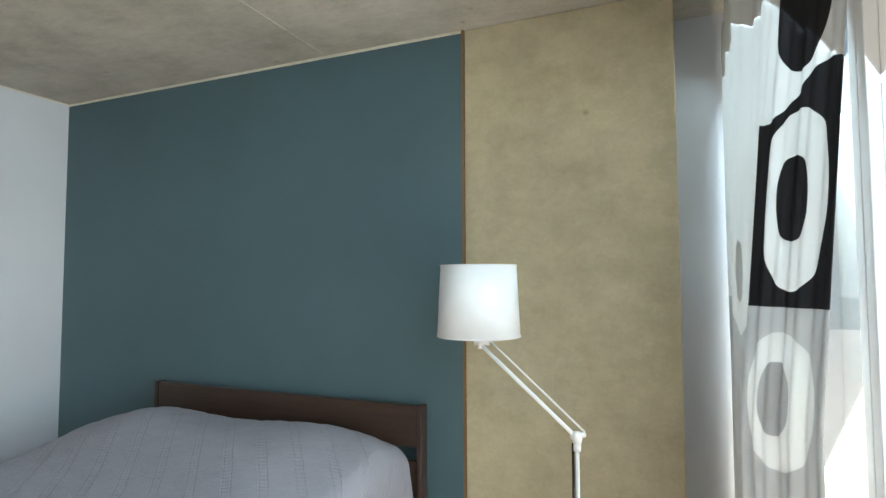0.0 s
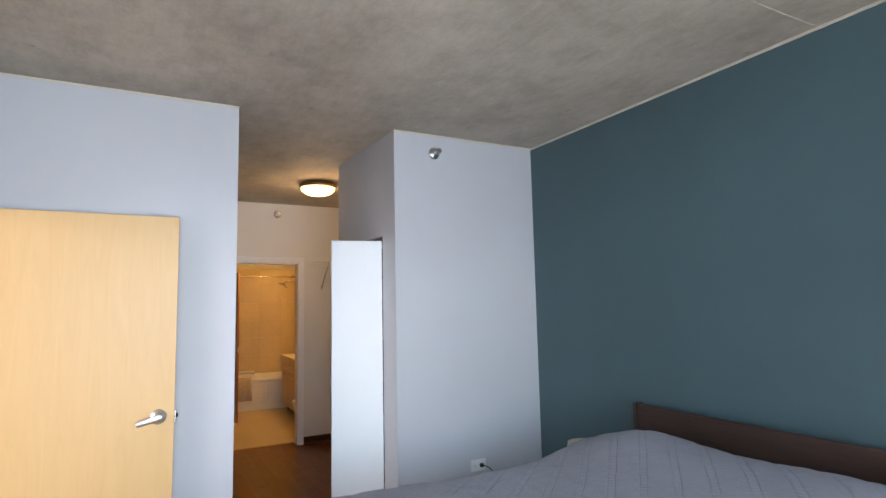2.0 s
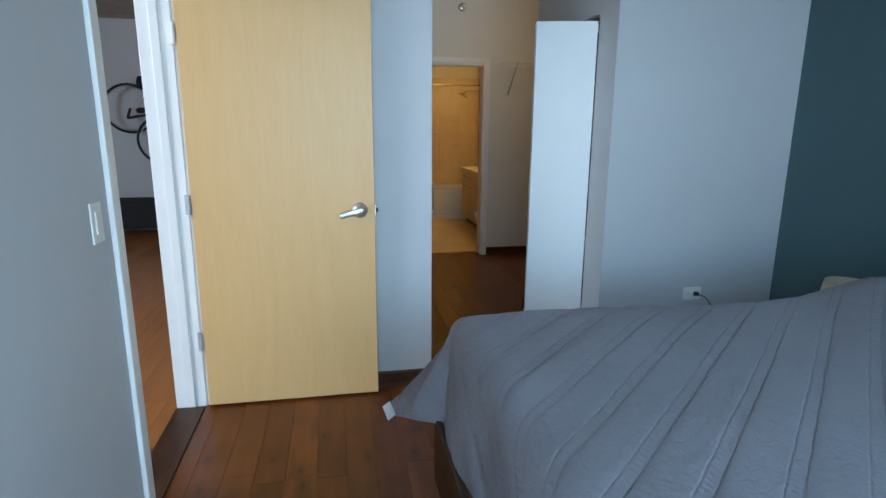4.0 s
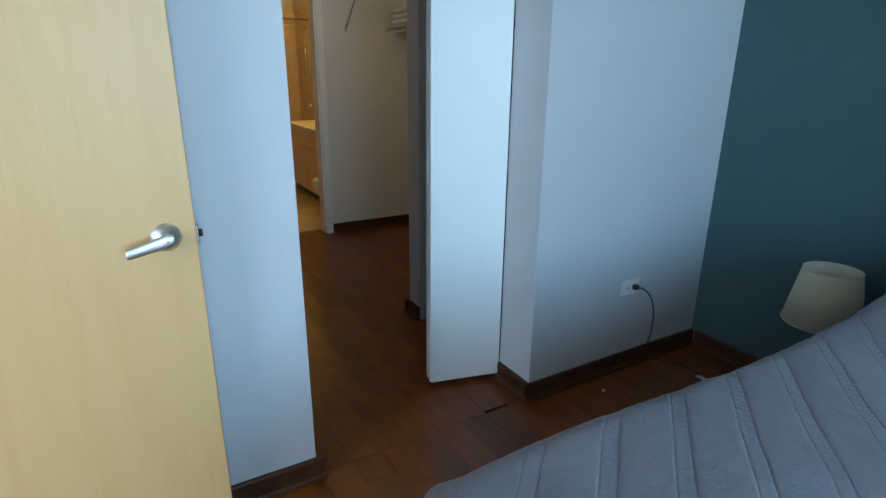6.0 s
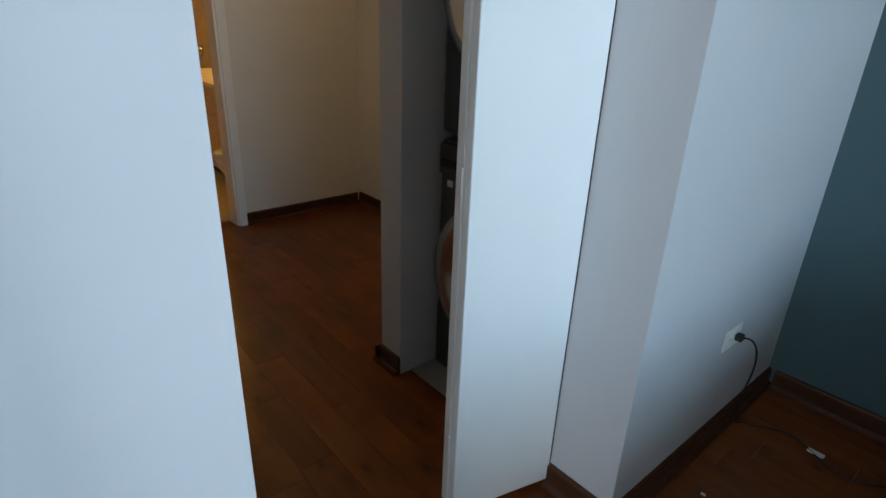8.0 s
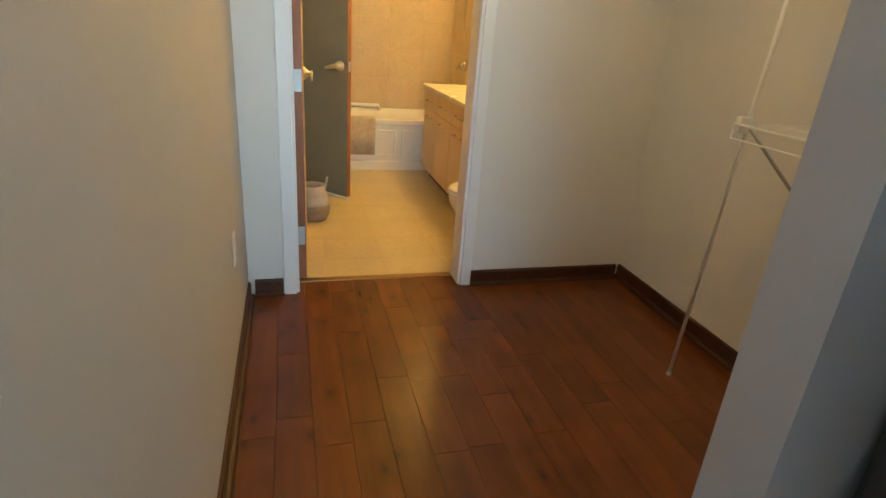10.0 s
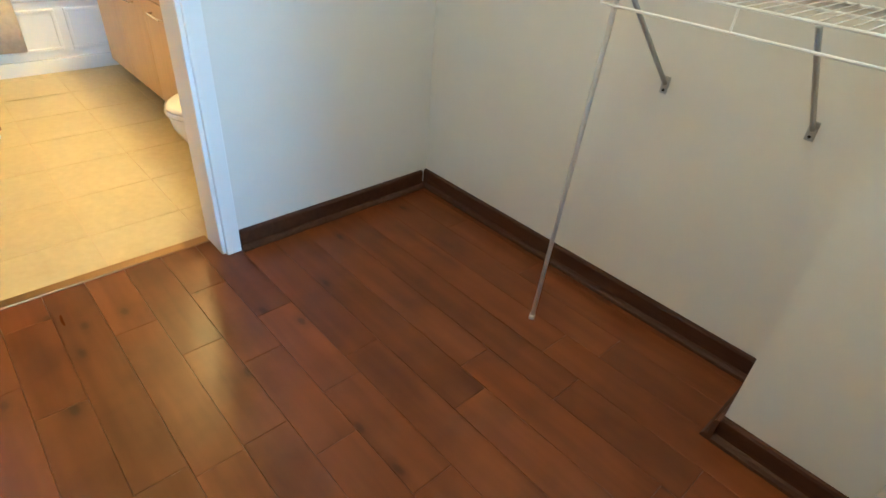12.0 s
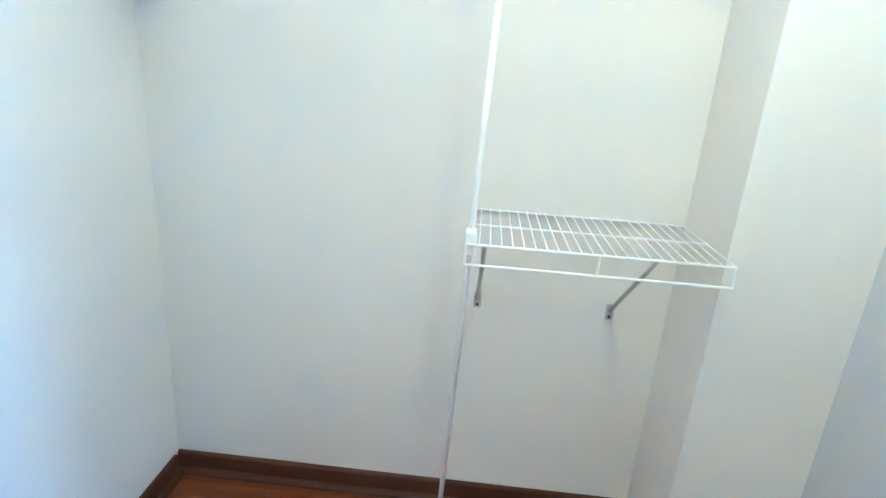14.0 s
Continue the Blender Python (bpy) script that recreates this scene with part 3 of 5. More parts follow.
# bathroom door, swung into the bathroom, and the second door further in
def flush_door(name, hinge, angle, label, wide=0.78, face=MAPLE):
    dd = thing(name, (*hinge, 0.01), label, "door")
    m = Matrix.Translation((*hinge, 0)) @ Matrix.Rotation(radians(angle), 4, "Z")
    bm = box(0, -0.022, 0.012, wide, 0.022, 2.035, 0.003)
    bm.transform(m)
    part("slab", bm, face, dd)
    bm = box(wide - 0.0005, -0.0215, 0.013, wide + 0.002, 0.0215, 2.034)
    bm.transform(m)
    part("edge_band", bm, MAPLE_EDGE, dd, "reddish door edge")
    bm = box(-0.003, -0.0215, 0.013, 0.0003, 0.0215, 2.034)
    bm.transform(m)
    part("edge_band", bm, MAPLE_EDGE, dd, "reddish door edge")
    for z in (0.25, 1.02, 1.80):
        bm = box(-0.006, -0.018, z - 0.05, -0.0032, 0.018, z + 0.05, 0.001)
        bm.transform(m)
        part("hinge", bm, STEEL, dd, "steel hinge leaf")
    for s in (1, -1):
        p = m @ Vector((wide - 0.065, 0.0225 * s, 0.985))
        n = m.to_3x3() @ Vector((0, s, 0))
        a = m.to_3x3() @ Vector((-1, 0, 0))
        lever(dd, p.x, p.y, p.z, n.x, n.y, a.x, a.y)
    bm = box(wide + 0.0015, -0.012, 0.95, wide + 0.004, 0.012, 1.02)
    bm.transform(m)
    part("latch", bm, STEEL, dd)
    return dd


flush_door("bathroom_door", (X_B - 0.155, -1.886), 178.2, "maple veneer bathroom door swung open against the side", 0.84)
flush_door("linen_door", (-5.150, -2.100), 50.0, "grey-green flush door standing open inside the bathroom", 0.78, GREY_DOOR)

# ---------------------------------------------------------------- wall fittings
def plate(name, at, nx, ny, label, kind="switch", w=0.075, h=0.118):
    e = thing(name, at, label, kind)
    n = Vector((nx, ny, 0))
    s = Vector((-ny, nx, 0))
    c = Vector(at)

    def slab_at(w, h, d0, d1, dz=0.0, ds=0.0, bev=0.002):
        bm = box(-w / 2 + ds, d0, -h / 2 + dz, w / 2 + ds, d1, h / 2 + dz, bev)
        m = Matrix(((s.x, n.x, 0, c.x), (s.y, n.y, 0, c.y), (0, 0, 1, c.z), (0, 0, 0, 1)))
        bm.transform(m)
        bmesh.ops.recalc_face_normals(bm, faces=bm.faces[:])
        return bm
    part("cover", slab_at(w, h, 0.0005, 0.006), WHITE_PLASTIC, e)
    if kind == "switch":
        part("rocker", slab_at(0.033, 0.066, 0.0055, 0.010), WHITE_PLASTIC, e)
    else:
        for side in (0.024, -0.024):
            dz, dx = (0.0, side) if w > h else (side, 0.0)
            so = part("socket", slab_at(0.034, 0.030, 0.0055, 0.0075, dz, dx), WHITE_PLASTIC, e)
            for ds in (-0.006, 0.006):
                part("slot", slab_at(0.0025, 0.009, 0.0072, 0.008, dz, dx + ds, 0), BLACK, so)
    return e


plate("light_switch", (1.100, Y_S + 0.0005, 1.125), 0, 1, "white rocker switch plate on the grey wall")
plate("wall_outlet", (1.62, Y_S + 0.0005, 0.40), 0, 1, "white double outlet low on the grey wall", "outlet")
plate("wall_outlet", (0.0005, -0.550, 0.437), 1, 0, "white double outlet with a black plug in it", "outlet", 0.118, 0.078)
plate("wall_outlet", (-2.50, Y_C + 0.0005, 0.47), 0, 1, "white outlet low on the corridor wall", "outlet")
plate("light_switch", (-0.250, Y_C + 0.0005, 1.085), 0, 1, "white switch plate on the corridor wall near its end")

# plug and lamp cord
pl = thing("lamp_cord", (0.05, -0.5, 0.0), "black lamp cord from the outlet across the floor", "cord")
bm = box(0.008, -0.545, 0.425, 0.032, -0.518, 0.45, 0.005)
part("plug", bm, BLACK, pl)
pts = []
for k in range(25):
    f = k / 24 * math.pi / 2
    pts.append((0.03 + 0.03 * math.sin(2 * f), -0.53 + 0.130 * math.sin(f), 0.437 - 0.335 * (1 - math.cos(f))))
pts += [(0.032, -0.397, 0.06)]
pts += [(0.035, -0.39, 0.02), (0.06, -0.33, 0.005)]
for k in range(30):
    f = k / 29
    pts.append((0.08 + 0.46 * f, -0.33 + 0.05 * math.sin(f * 7) + 0.05 * f, 0.0045))
part("cord", tube(pts, 0.0032, 8), BLACK, pl, "", True)
part("tag", box(0.262, -0.31, 0.004, 0.315, -0.285, 0.007, 0.001), WHITE_PLASTIC, pl, "white paper tag on the cord")
dust = tagged(finish("paper_scrap", box(0.115, -0.80, 0.0005, 0.130, -0.79, 0.003, 0.001), WHITE_PLASTIC), "small white scrap of paper on the floor", "scrap")


# ---------------------------------------------------------------- ceiling fittings
def sprinkler(at, nx, ny):
    n = Vector((nx, ny, 0))
    c = Vector(at)
    e = thing("sprinkler", at, "chrome sidewall sprinkler head with a round cover plate", "sprinkler", "fire sprinklers")
    part("escutcheon", tube([c, c + n * 0.008, c + n * 0.016], [0.044, 0.042, 0.02], 24), CHROME, e, "", True)
    bm = tube([c + n * 0.01, c + n * 0.045], 0.011, 12)
    s = Vector((-ny, nx, 0))
    for k in (1, -1):
        tube([c + n * 0.035 + s * 0.008 * k, c + n * 0.055 + s * 0.016 * k, c + n * 0.078], 0.0035, 8, bm=bm)
    part("nozzle", bm, CHROME, e, "", True)
    part("deflector", tube([c + n * 0.078, c + n * 0.083], 0.019, 14), CHROME, e)
    return e


sprinkler((0.0005, -0.845, 2.60), 1, 0)
sprinkler((X_B + 0.0005, -1.312, 2.615), 1, 0)

LX, LY = -1.812, -1.176
cl = thing("ceiling_lamp", (LX, LY, H - 0.11), "lit alabaster glass bowl lamp with a bronze rim on the ceiling", "lamp")
part("rim", lathe([(0.150, H - 0.0005), (0.172, H - 0.018), (0.176, H - 0.042), (0.166, H - 0.052), (0.158, H - 0.050)], 40, (LX, LY, 0)), BRASS, cl, "bronze rim", True)
bowl = [(0.162 * math.cos(a), H - 0.05 - 0.075 * math.sin(a)) for a in [radians(10 * k) for k in range(10)]]
bowl[-1] = (0.0, H - 0.125)
part("bowl", lathe(bowl, 40, (LX, LY, 0)), LAMP_GLASS, cl, "glowing glass bowl", True)

# ---------------------------------------------------------------- bed
BX0, BX1, BY1, BTOP = 0.965, 2.66, -2.25, 0.715
bed = thing("bed", (1.81, -1.15, 0), "dark brown wooden bed with a slatted headboard against the blue wall", "bed")
bm = box(1.031, -0.105, 0.766, 2.672, -0.075, 0.955, 0.006)
part("headboard_panel", bm, BED_WOOD, bed)
part("headboard_panel", box(1.031, -0.090, 0.40, 2.672, -0.060, 0.70, 0.006), BED_WOOD, bed)
for x in (1.004, 2.673):
    part("headboard_post", box(x, -0.112, 0.0, x + 0.026, -0.05, 0.958, 0.004), BED_WOOD, bed)
part("side_rail", box(0.985, -2.275, 0.16, 1.003, -0.113, 0.36, 0.004), BED_WOOD, bed)
part("side_rail", box(2.62, -2.275, 0.16, 2.648, -0.113, 0.36, 0.004), BED_WOOD, bed)
part("foot_rail", box(0.985, -2.300, 0.08, 2.648, -2.2755, 0.34, 0.004), BED_WOOD, bed)
for x in (0.98, 2.59):
    for y in (-2.275, -0.20):
        part("leg", box(x + 0.024, y, 0, x + 0.08, y + 0.05, 0.30, 0.003), BED_WOOD, bed)
mt = tagged(finish("mattress", box(1.015, -2.24, 0.30, 2.615, -0.12, BTOP - 0.012, 0.05, seg=3), plain("white_mattress_ticking", (0.75, 0.75, 0.74), 0.9)),
            "white mattress on the bed frame, under the quilt", "mattress")


def quilt():
    """A quilt over mattress and pillows, stitched in diagonal double lines, hanging over foot and sides."""
    step = 0.0115
    r = 0.075
    x0, x1, y0, y1 = BX0 + r, BX1 - r, BY1 + r, 0.5
    su = np.arange(x0 - 0.44, x1 + 0.44, step)
    tv = np.arange(-0.16, y0 - 0.46, -step)
    ca, sa = math.cos(radians(42)), math.sin(radians(42))
    verts, faces = [], []
    W = len(su)
    for t in tv:
        for s in su:
            cx, cy = min(max(s, x0), x1), max(t, y0)
            ex, ey = s - cx, t - cy
            tuck = min(max((t + 2.1) / 0.6, 0.0), 1.0)
            L = math.hypot(ex, ey)
            out = down = 0.0
            if L > 1e-9:
                if L < r * math.pi / 2:
                    out, down = r * math.sin(L / r), r * (1 - math.cos(L / r))
                else:
                    rest = L - r * math.pi / 2
                    flare = (0.13 if abs(ex) > abs(ey) else 0.05) + 0.75 * min(abs(ex), abs(ey)) / L
                    out, down = r + rest * flare, r + rest * math.sqrt(max(0.2, 1 - flare * flare))
                ang2 = math.atan2(ey, ex)
                fold = math.sin(ang2 * 9 + 0.6) if ex and ey else math.sin((s * 7.3 if ey else t * 6.1) + 1.3 * math.sin(s * 3 + t * 2))
                out += 0.022 * fold * min(1, down / 0.3)
                out = max(out, 0.004)
                ux, uy = ex / L, ey / L
            else:
                ux = uy = 0.0
            # pillows under the quilt and slack in between
            a, bq = (s - 1.83) / 0.86, (t + 0.40) / 0.36
            pil = math.exp(-(abs(a) ** 5)) * math.exp(-(abs(bq) ** 2.6)) * (1.0 + 0.10 * math.sin(s * 5.2 + 2.2))
            lump = noise.noise(Vector((s * 1.6, t * 1.6, 3.0))) * 0.012 + noise.noise(Vector((s * 5, t * 5, 1.0))) * 0.005
            q = (s * ca + t * sa) / 0.13 + 10 / 0.13
            fr = (q - math.floor(q)) - 0.5
            quilted = 0.0035 * min(1.0, abs(fr) / 0.2) + 0.003 * noise.noise(Vector((s * 16, t * 16, 0)))
            lift = min(max((-1.3 - t) / 0.7, 0.0), 1.0)
            lump += 0.006 * abs(noise.noise(Vector((s * 3.1 + t * 2, t * 1.2 - s, 5.0)))) - 0.003
            lump += 0.022 * lift * lift * (3 - 2 * lift)
            z = BTOP + 0.012 + lump + pil * 0.145 - down + 0.015 * tuck * min(1.0, max(0.0, (1.6 - s) / 0.5))
            if z < 0.02:
                z = 0.02 + 0.002 * math.sin(s * 40)
            zz = quilted if L < 0.06 else 0.0
            oo = quilted if L >= 0.06 else 0.0
            inward = 0.018 * tuck * min(1.0, max(0.0, (1.25 - s) / 0.25))
            verts.append((cx + ux * (out + oo) + inward, cy + uy * (out + oo), z + zz))
    for j in range(len(tv) - 1):
        for i in range(W - 1):
            a = j * W + i
            faces.append((a, a + W, a + W + 1, a + 1))
    me = bpy.data.meshes.new("quilt")
    me.from_pydata(verts, [], faces)
    me.materials.append(QUILT)
    cloth = me.uv_layers.new(name="cloth")
    flat = [(float(s), float(t)) for t in tv for s in su]
    for loop in me.loops:
        cloth.data[loop.index].uv = flat[loop.vertex_index]
    for p in me.polygons:
        p.use_smooth = True
    ob = new("quilt", me)
    so = ob.modifiers.new("thickness", "SOLIDIFY")
    so.thickness, so.offset = 0.006, -1
    return tagged(ob, "grey cotton quilt with diagonal double stitching spread over the bed", "quilt")


QUILT_OB = quilt()
bm = bmesh.new()
box(-0.035, -0.001, -0.05, 0.02, 0.001, 0.012, bm=bm)
bm.transform(Matrix.Translation((0.765, -2.462, 0.275)) @ Matrix.Rotation(radians(-40), 4, "Z") @ Matrix.Rotation(radians(25), 4, "X"))
part("care_tag", bm, WHITE_PLASTIC, QUILT_OB, "small white tag at the quilt's corner")

# ---------------------------------------------------------------- lamps
fl = thing("floor_lamp", (3.419, -0.45, 0), "white floor lamp with a jointed arm and drum shade", "lamp")
part("base", lathe([(0.0, 0.0), (0.13, 0.0), (0.13, 0.012), (0.11, 0.022), (0.02, 0.026), (0.016, 0.05), (0.0, 0.05)], 36, (3.419, -0.45, 0)), TRIM, fl, "", True)
bm = tube([(3.426, -0.45, 0.03), (3.426, -0.45, 0.986)], 0.0065, 10)
part("pole", bm, TRIM, fl, "", True)
part("pole", tube([(3.411, -0.45, 0.03), (3.411, -0.45, 0.976)], 0.0045, 10), BLACK_METAL, fl, "dark rod beside the pole", True)
bm = lathe([(0.0, -0.022), (0.014, -0.02), (0.018, 0.0), (0.014, 0.02), (0.0, 0.022)], 16, (3.426, -0.45, 0.996))
tube([(3.404, -0.45, 0.996), (3.454, -0.45, 1.011)], 0.009, 10, bm=bm)
tube([(3.426, -0.45, 0.951), (3.426, -0.45, 0.976)], 0.013, 12, bm=bm)
part("joint", bm, TRIM, fl, "", True)
part("arm", tube([(3.414, -0.45, 1.006), (3.078, -0.45, 1.303)], 0.0075, 10), TRIM, fl, "", True)
part("arm", tube([(3.452, -0.45, 1.019), (3.113, -0.45, 1.320)], 0.0035, 8), TRIM, fl, "thin upper rod", True)
bm = tube([(3.075, -0.45, 1.29), (3.075, -0.45, 1.36)], 0.010, 12)
tube([(3.053, -0.45, 1.313), (3.108, -0.45, 1.315)], 0.011, 10, bm=bm)
part("shade_holder", bm, TRIM, fl, "", True)
sh = part("shade", lathe([(0.156, 1.336), (0.143, 1.606)], 48, (3.068, -0.45, 0), wall=0.002), SHADE_WHITE, fl, "white fabric drum shade", True)
for rr, z in ((0.1565, 1.338), (0.1435, 1.604)):
    part("rim", tube([(3.068 + rr * math.cos(a), -0.45 + rr * math.sin(a), z) for a in [2 * math.pi * k / 48 for k in range(48)]], 0.0025, 6, closed=True), SHADE_WHITE, sh)
part("bulb", lathe([(0.0, 1.36), (0.014, 1.36), (0.016, 1.39), (0.030, 1.43), (0.028, 1.46), (0.0, 1.475)], 16, (3.075, -0.45, 0)), WHITE_PLASTIC, fl, "", True)
bm = bmesh.new()
for k in range(3):
    a = 2 * math.pi * k / 3
    tube([(3.068, -0.45, 1.38), (3.068 + 0.155 * math.cos(a), -0.45 + 0.155 * math.sin(a), 1.40)], 0.002, 6, bm=bm)
part("spider", bm, TRIM, fl)

fl.location.x += 0.025
fl.scale = (1.0, 1.0, 0.991)

TX, TY = 0.692, -0.20
tl = thing("table_lamp", (TX, TY, 0), "black iron lamp with a cream cone shade standing on the floor", "lamp")
bm = box(TX - 0.06, TY - 0.06, 0, TX + 0.06, TY + 0.06, 0.012, 0.004)
part("base", bm, BLACK_METAL, tl)
bm = lathe([(0.0, 0.012), (0.05, 0.012), (0.045, 0.02), (0.012, 0.028), (0.010, 0.05), (0.0, 0.05)], 24, (TX, TY, 0))
part("foot", bm, BLACK_METAL, tl, "", True)
bm = lathe([(0.0, 0.04), (0.0075, 0.04), (0.0075, 0.15), (0.016, 0.16), (0.0075, 0.17), (0.0075, 0.21), (0.014, 0.22), (0.0075, 0.23), (0.0075, 0.53), (0.0, 0.53)], 16, (TX, TY, 0))
part("stem", bm, BLACK_METAL, tl, "", True)
ts = part("shade", lathe([(0.143, 0.452), (0.103, 0.685)], 48, (TX, TY, 0), wall=0.002), SHADE_CREAM, tl, "cream cone shade", True)
for rr, z in ((0.143, 0.454), (0.103, 0.683)):
    part("rim", tube([(TX + rr * math.cos(a), TY + rr * math.sin(a), z) for a in [2 * math.pi * k / 48 for k in range(48)]], 0.0022, 6, closed=True), SHADE_CREAM, ts)
part("bulb", lathe([(0.0, 0.505), (0.013, 0.505), (0.015, 0.530), (0.027, 0.565), (0.024, 0.590), (0.0, 0.605)], 16, (TX, TY, 0)), WHITE_PLASTIC, tl, "", True)
bm = bmesh.new()
for k in range(3):
    a = 2 * math.pi * k / 3 + 0.5
    tube([(TX, TY, 0.525), (TX + 0.12 * math.cos(a), TY + 0.12 * math.sin(a), 0.56)], 0.002, 6, bm=bm)
part("spider", bm, BLACK_METAL, tl)

# ---------------------------------------------------------------- window and curtain
def window(name, y0, y1):
    w = structure(name, box(X_G + 0.05, y0, 0.1405, X_G + 0.11, y0 + 0.055, 2.5495, 0.003), TRIM, "tall white-framed window, blown out by daylight")
    part("window_frame", box(X_G + 0.05, y1 - 0.055, 0.1405, X_G + 0.11, y1, 2.5495, 0.003), TRIM, w)
    part("window_frame", box(X_G + 0.05, y0 + 0.055, 0.1405, X_G + 0.11, y1 - 0.055, 0.20, 0.003), TRIM, w)
    part("window_frame", box(X_G + 0.05, y0 + 0.055, 2.49, X_G + 0.11, y1 - 0.055, 2.5495, 0.003), TRIM, w)
    p = part("pane", box(X_G + 0.077, y0 + 0.055, 0.20, X_G + 0.083, y1 - 0.055, 2.49), PANE, w)
    p.visible_shadow = False


for k in range(3):
    window("window_%d" % (k + 1), -3.32 + 1.206 * k, -3.32 + 1.206 * (k + 1) - 0.004)


def curtain_pattern():
    """Printed panel: dark block with a pale ring, then a pale block with a faint ring."""
    m, nt, b = material("black_and_white_printed_curtain", 0.85)
    uv = nt.nodes.new("ShaderNodeUVMap")
    uv.uv_map = "cloth"
    sep = nt.nodes.new("ShaderNodeSeparateXYZ")
    nt.links.new(uv.outputs[0], sep.inputs[0])
    wob = mathn(nt, "MULTIPLY_ADD", noise_tex(nt, uv.outputs[0], 3.0, 1), 0.10, -0.05)
    y = mathn(nt, "ADD", sep.outputs["X"], wob)
    z = mathn(nt, "ADD", sep.outputs["Y"], 0.036)

    def ring(cy, cz, ry, rz):
        a = mathn(nt, "POWER", mathn(nt, "ABSOLUTE", mathn(nt, "DIVIDE", mathn(nt, "SUBTRACT", y, cy), ry)), 2.4)
        c = mathn(nt, "POWER", mathn(nt, "ABSOLUTE", mathn(nt, "DIVIDE", mathn(nt, "SUBTRACT", z, cz), rz)), 2.4)
        return mathn(nt, "LESS_THAN", mathn(nt, "ADD", a, c), 1.0)
    white, black, grey, pale = (0.78, 0.78, 0.77), (0.022, 0.022, 0.026), (0.46, 0.46, 0.46), (0.56, 0.56, 0.56)
    wave = mathn(nt, "MULTIPLY_ADD", mathn(nt, "SINE", mathn(nt, "MULTIPLY_ADD", y, 4.2, -2.0)), 0.061, 2.052)
    above = mathn(nt, "GREATER_THAN", z, 1.50)
    block = mathn(nt, "MULTIPLY", above, mathn(nt, "LESS_THAN", z, wave))
    on_panel = mathn(nt, "GREATER_THAN", sep.outputs["X"], 0.0)
    c = mixc(nt, pale, white, above)
    c = mixc(nt, c, black, mathn(nt, "MULTIPLY", block, on_panel))
    c = mixc(nt, c, white, ring(0.52, 1.773, 0.36, 0.233))
    c = mixc(nt, c, black, ring(0.49, 1.778, 0.20, 0.111))
    c = mixc(nt, c, black, ring(0.48, 2.329, 0.30, 0.222))
    c = mixc(nt, c, white, ring(0.45, 1.262, 0.38, 0.174))
    c = mixc(nt, c, grey, ring(0.40, 1.266, 0.19, 0.094))
    c = mixc(nt, c, white, ring(-0.60, 1.60, 0.34, 0.22))
    c = mixc(nt, c, (0.52, 0.52, 0.51), mathn(nt, "MULTIPLY", ring(-0.60, 1.60, 0.18, 0.11), 1.0))
    nt.links.new(c, b.inputs["Base Color"])
    weave = noise_tex(nt, uv.outputs[0], 400, 2)
    bump(nt, b, weave, 0.2, 0.002)
    tr = nt.nodes.new("ShaderNodeBsdfTranslucent")
    nt.links.new(c, tr.inputs["Color"])
    mx = nt.nodes.new("ShaderNodeMixShader")
    mx.inputs[0].default_value = 0.36
    nt.links.new(b.outputs[0], mx.inputs[1])
    nt.links.new(tr.outputs[0], mx.inputs[2])
    nt.links.new(mx.outputs[0], nt.nodes["Material Output"].inputs["Surface"])
    return m


def curtain():
    """One cloth: it runs along the glass, then its end swings into the room."""
    path = [(-1.3, 4.000, 0.27), (-0.9, 3.990, 0.0), (-0.5, 3.985, -0.32), (-0.12, 3.980, -0.60), (-0.03, 3.962, -0.66),
            (0.0, 3.954, -0.69), (0.25, 3.998, -0.738), (0.5, 4.036, -0.783), (0.75, 4.074, -0.828), (1.0, 4.112, -0.872)]
    us = np.linspace(-1.3, 1.0, 110)
    px = np.interp(us, [p[0] for p in path], [p[1] for p in path])
    py = np.interp(us, [p[0] for p in path], [p[2] for p in path])
    bm = bmesh.new()
    layer = bm.loops.layers.uv.new("cloth")
    rows = 40
    grid = []
    for j in range(rows + 1):
        f = j / rows
        z = 2.62 + (0.05 - 2.62) * f
        row = []
        for i, u in enumerate(us):
            fold = 0.005 * math.sin(u * 17 + 0.6 * math.sin(f * 4)) + 0.003 * math.sin(u * 41 + f * 5)
            lean = 0.085 * max(-0.3, z - 1.46) * min(1.0, max(0.0, (u + 0.5) / 0.5))
            row.append((bm.verts.new((px[i] + fold + lean, py[i] + fold * 0.5 - 0.02 * f * (u > -0.2), z)), (u, z)))
        grid.append(row)
    for a, b in zip(grid, grid[1:]):
        for i in range(len(us) - 1):
            q = (a[i], a[i + 1], b[i + 1], b[i])
            face = bm.faces.new([v for v, _ in q])
            for loop, (_, w) in zip(face.loops, q):
                loop[layer].uv = w
    ob = finish("patterned_curtain", bm, curtain_pattern(), None, "", True)
    ob.modifiers.new("thickness", "SOLIDIFY").thickness = 0.0015
    return tagged(ob, "white curtain printed with black blocks and oval rings", "curtain")


curtain()
rod = thing("curtain_rail", (4.055, -1.5, 2.63), "white ceiling rail that carries the curtains", "rail")
part("rail", box(4.045, -3.3, 2.622, 4.075, 0.29, 2.645, 0.003), TRIM, rod)
for y in (-3.0, -1.5, 0.0):
    part("bracket", box(4.05, y - 0.015, 2.6452, 4.07, y + 0.015, H), TRIM, rod)

# ---------------------------------------------------------------- laundry closet
structure("wall_laundry_back", box(-0.985, -0.30, 0, -0.1302, -0.2, H), WHITE_WALL, "white wall behind the laundry machines")
structure("floor_laundry", box(-0.985, Y_L + 0.02, -0.013, -0.1302, -0.30, 0.004), DRYWALL_RAW, "grey vinyl floor of the laundry closet")


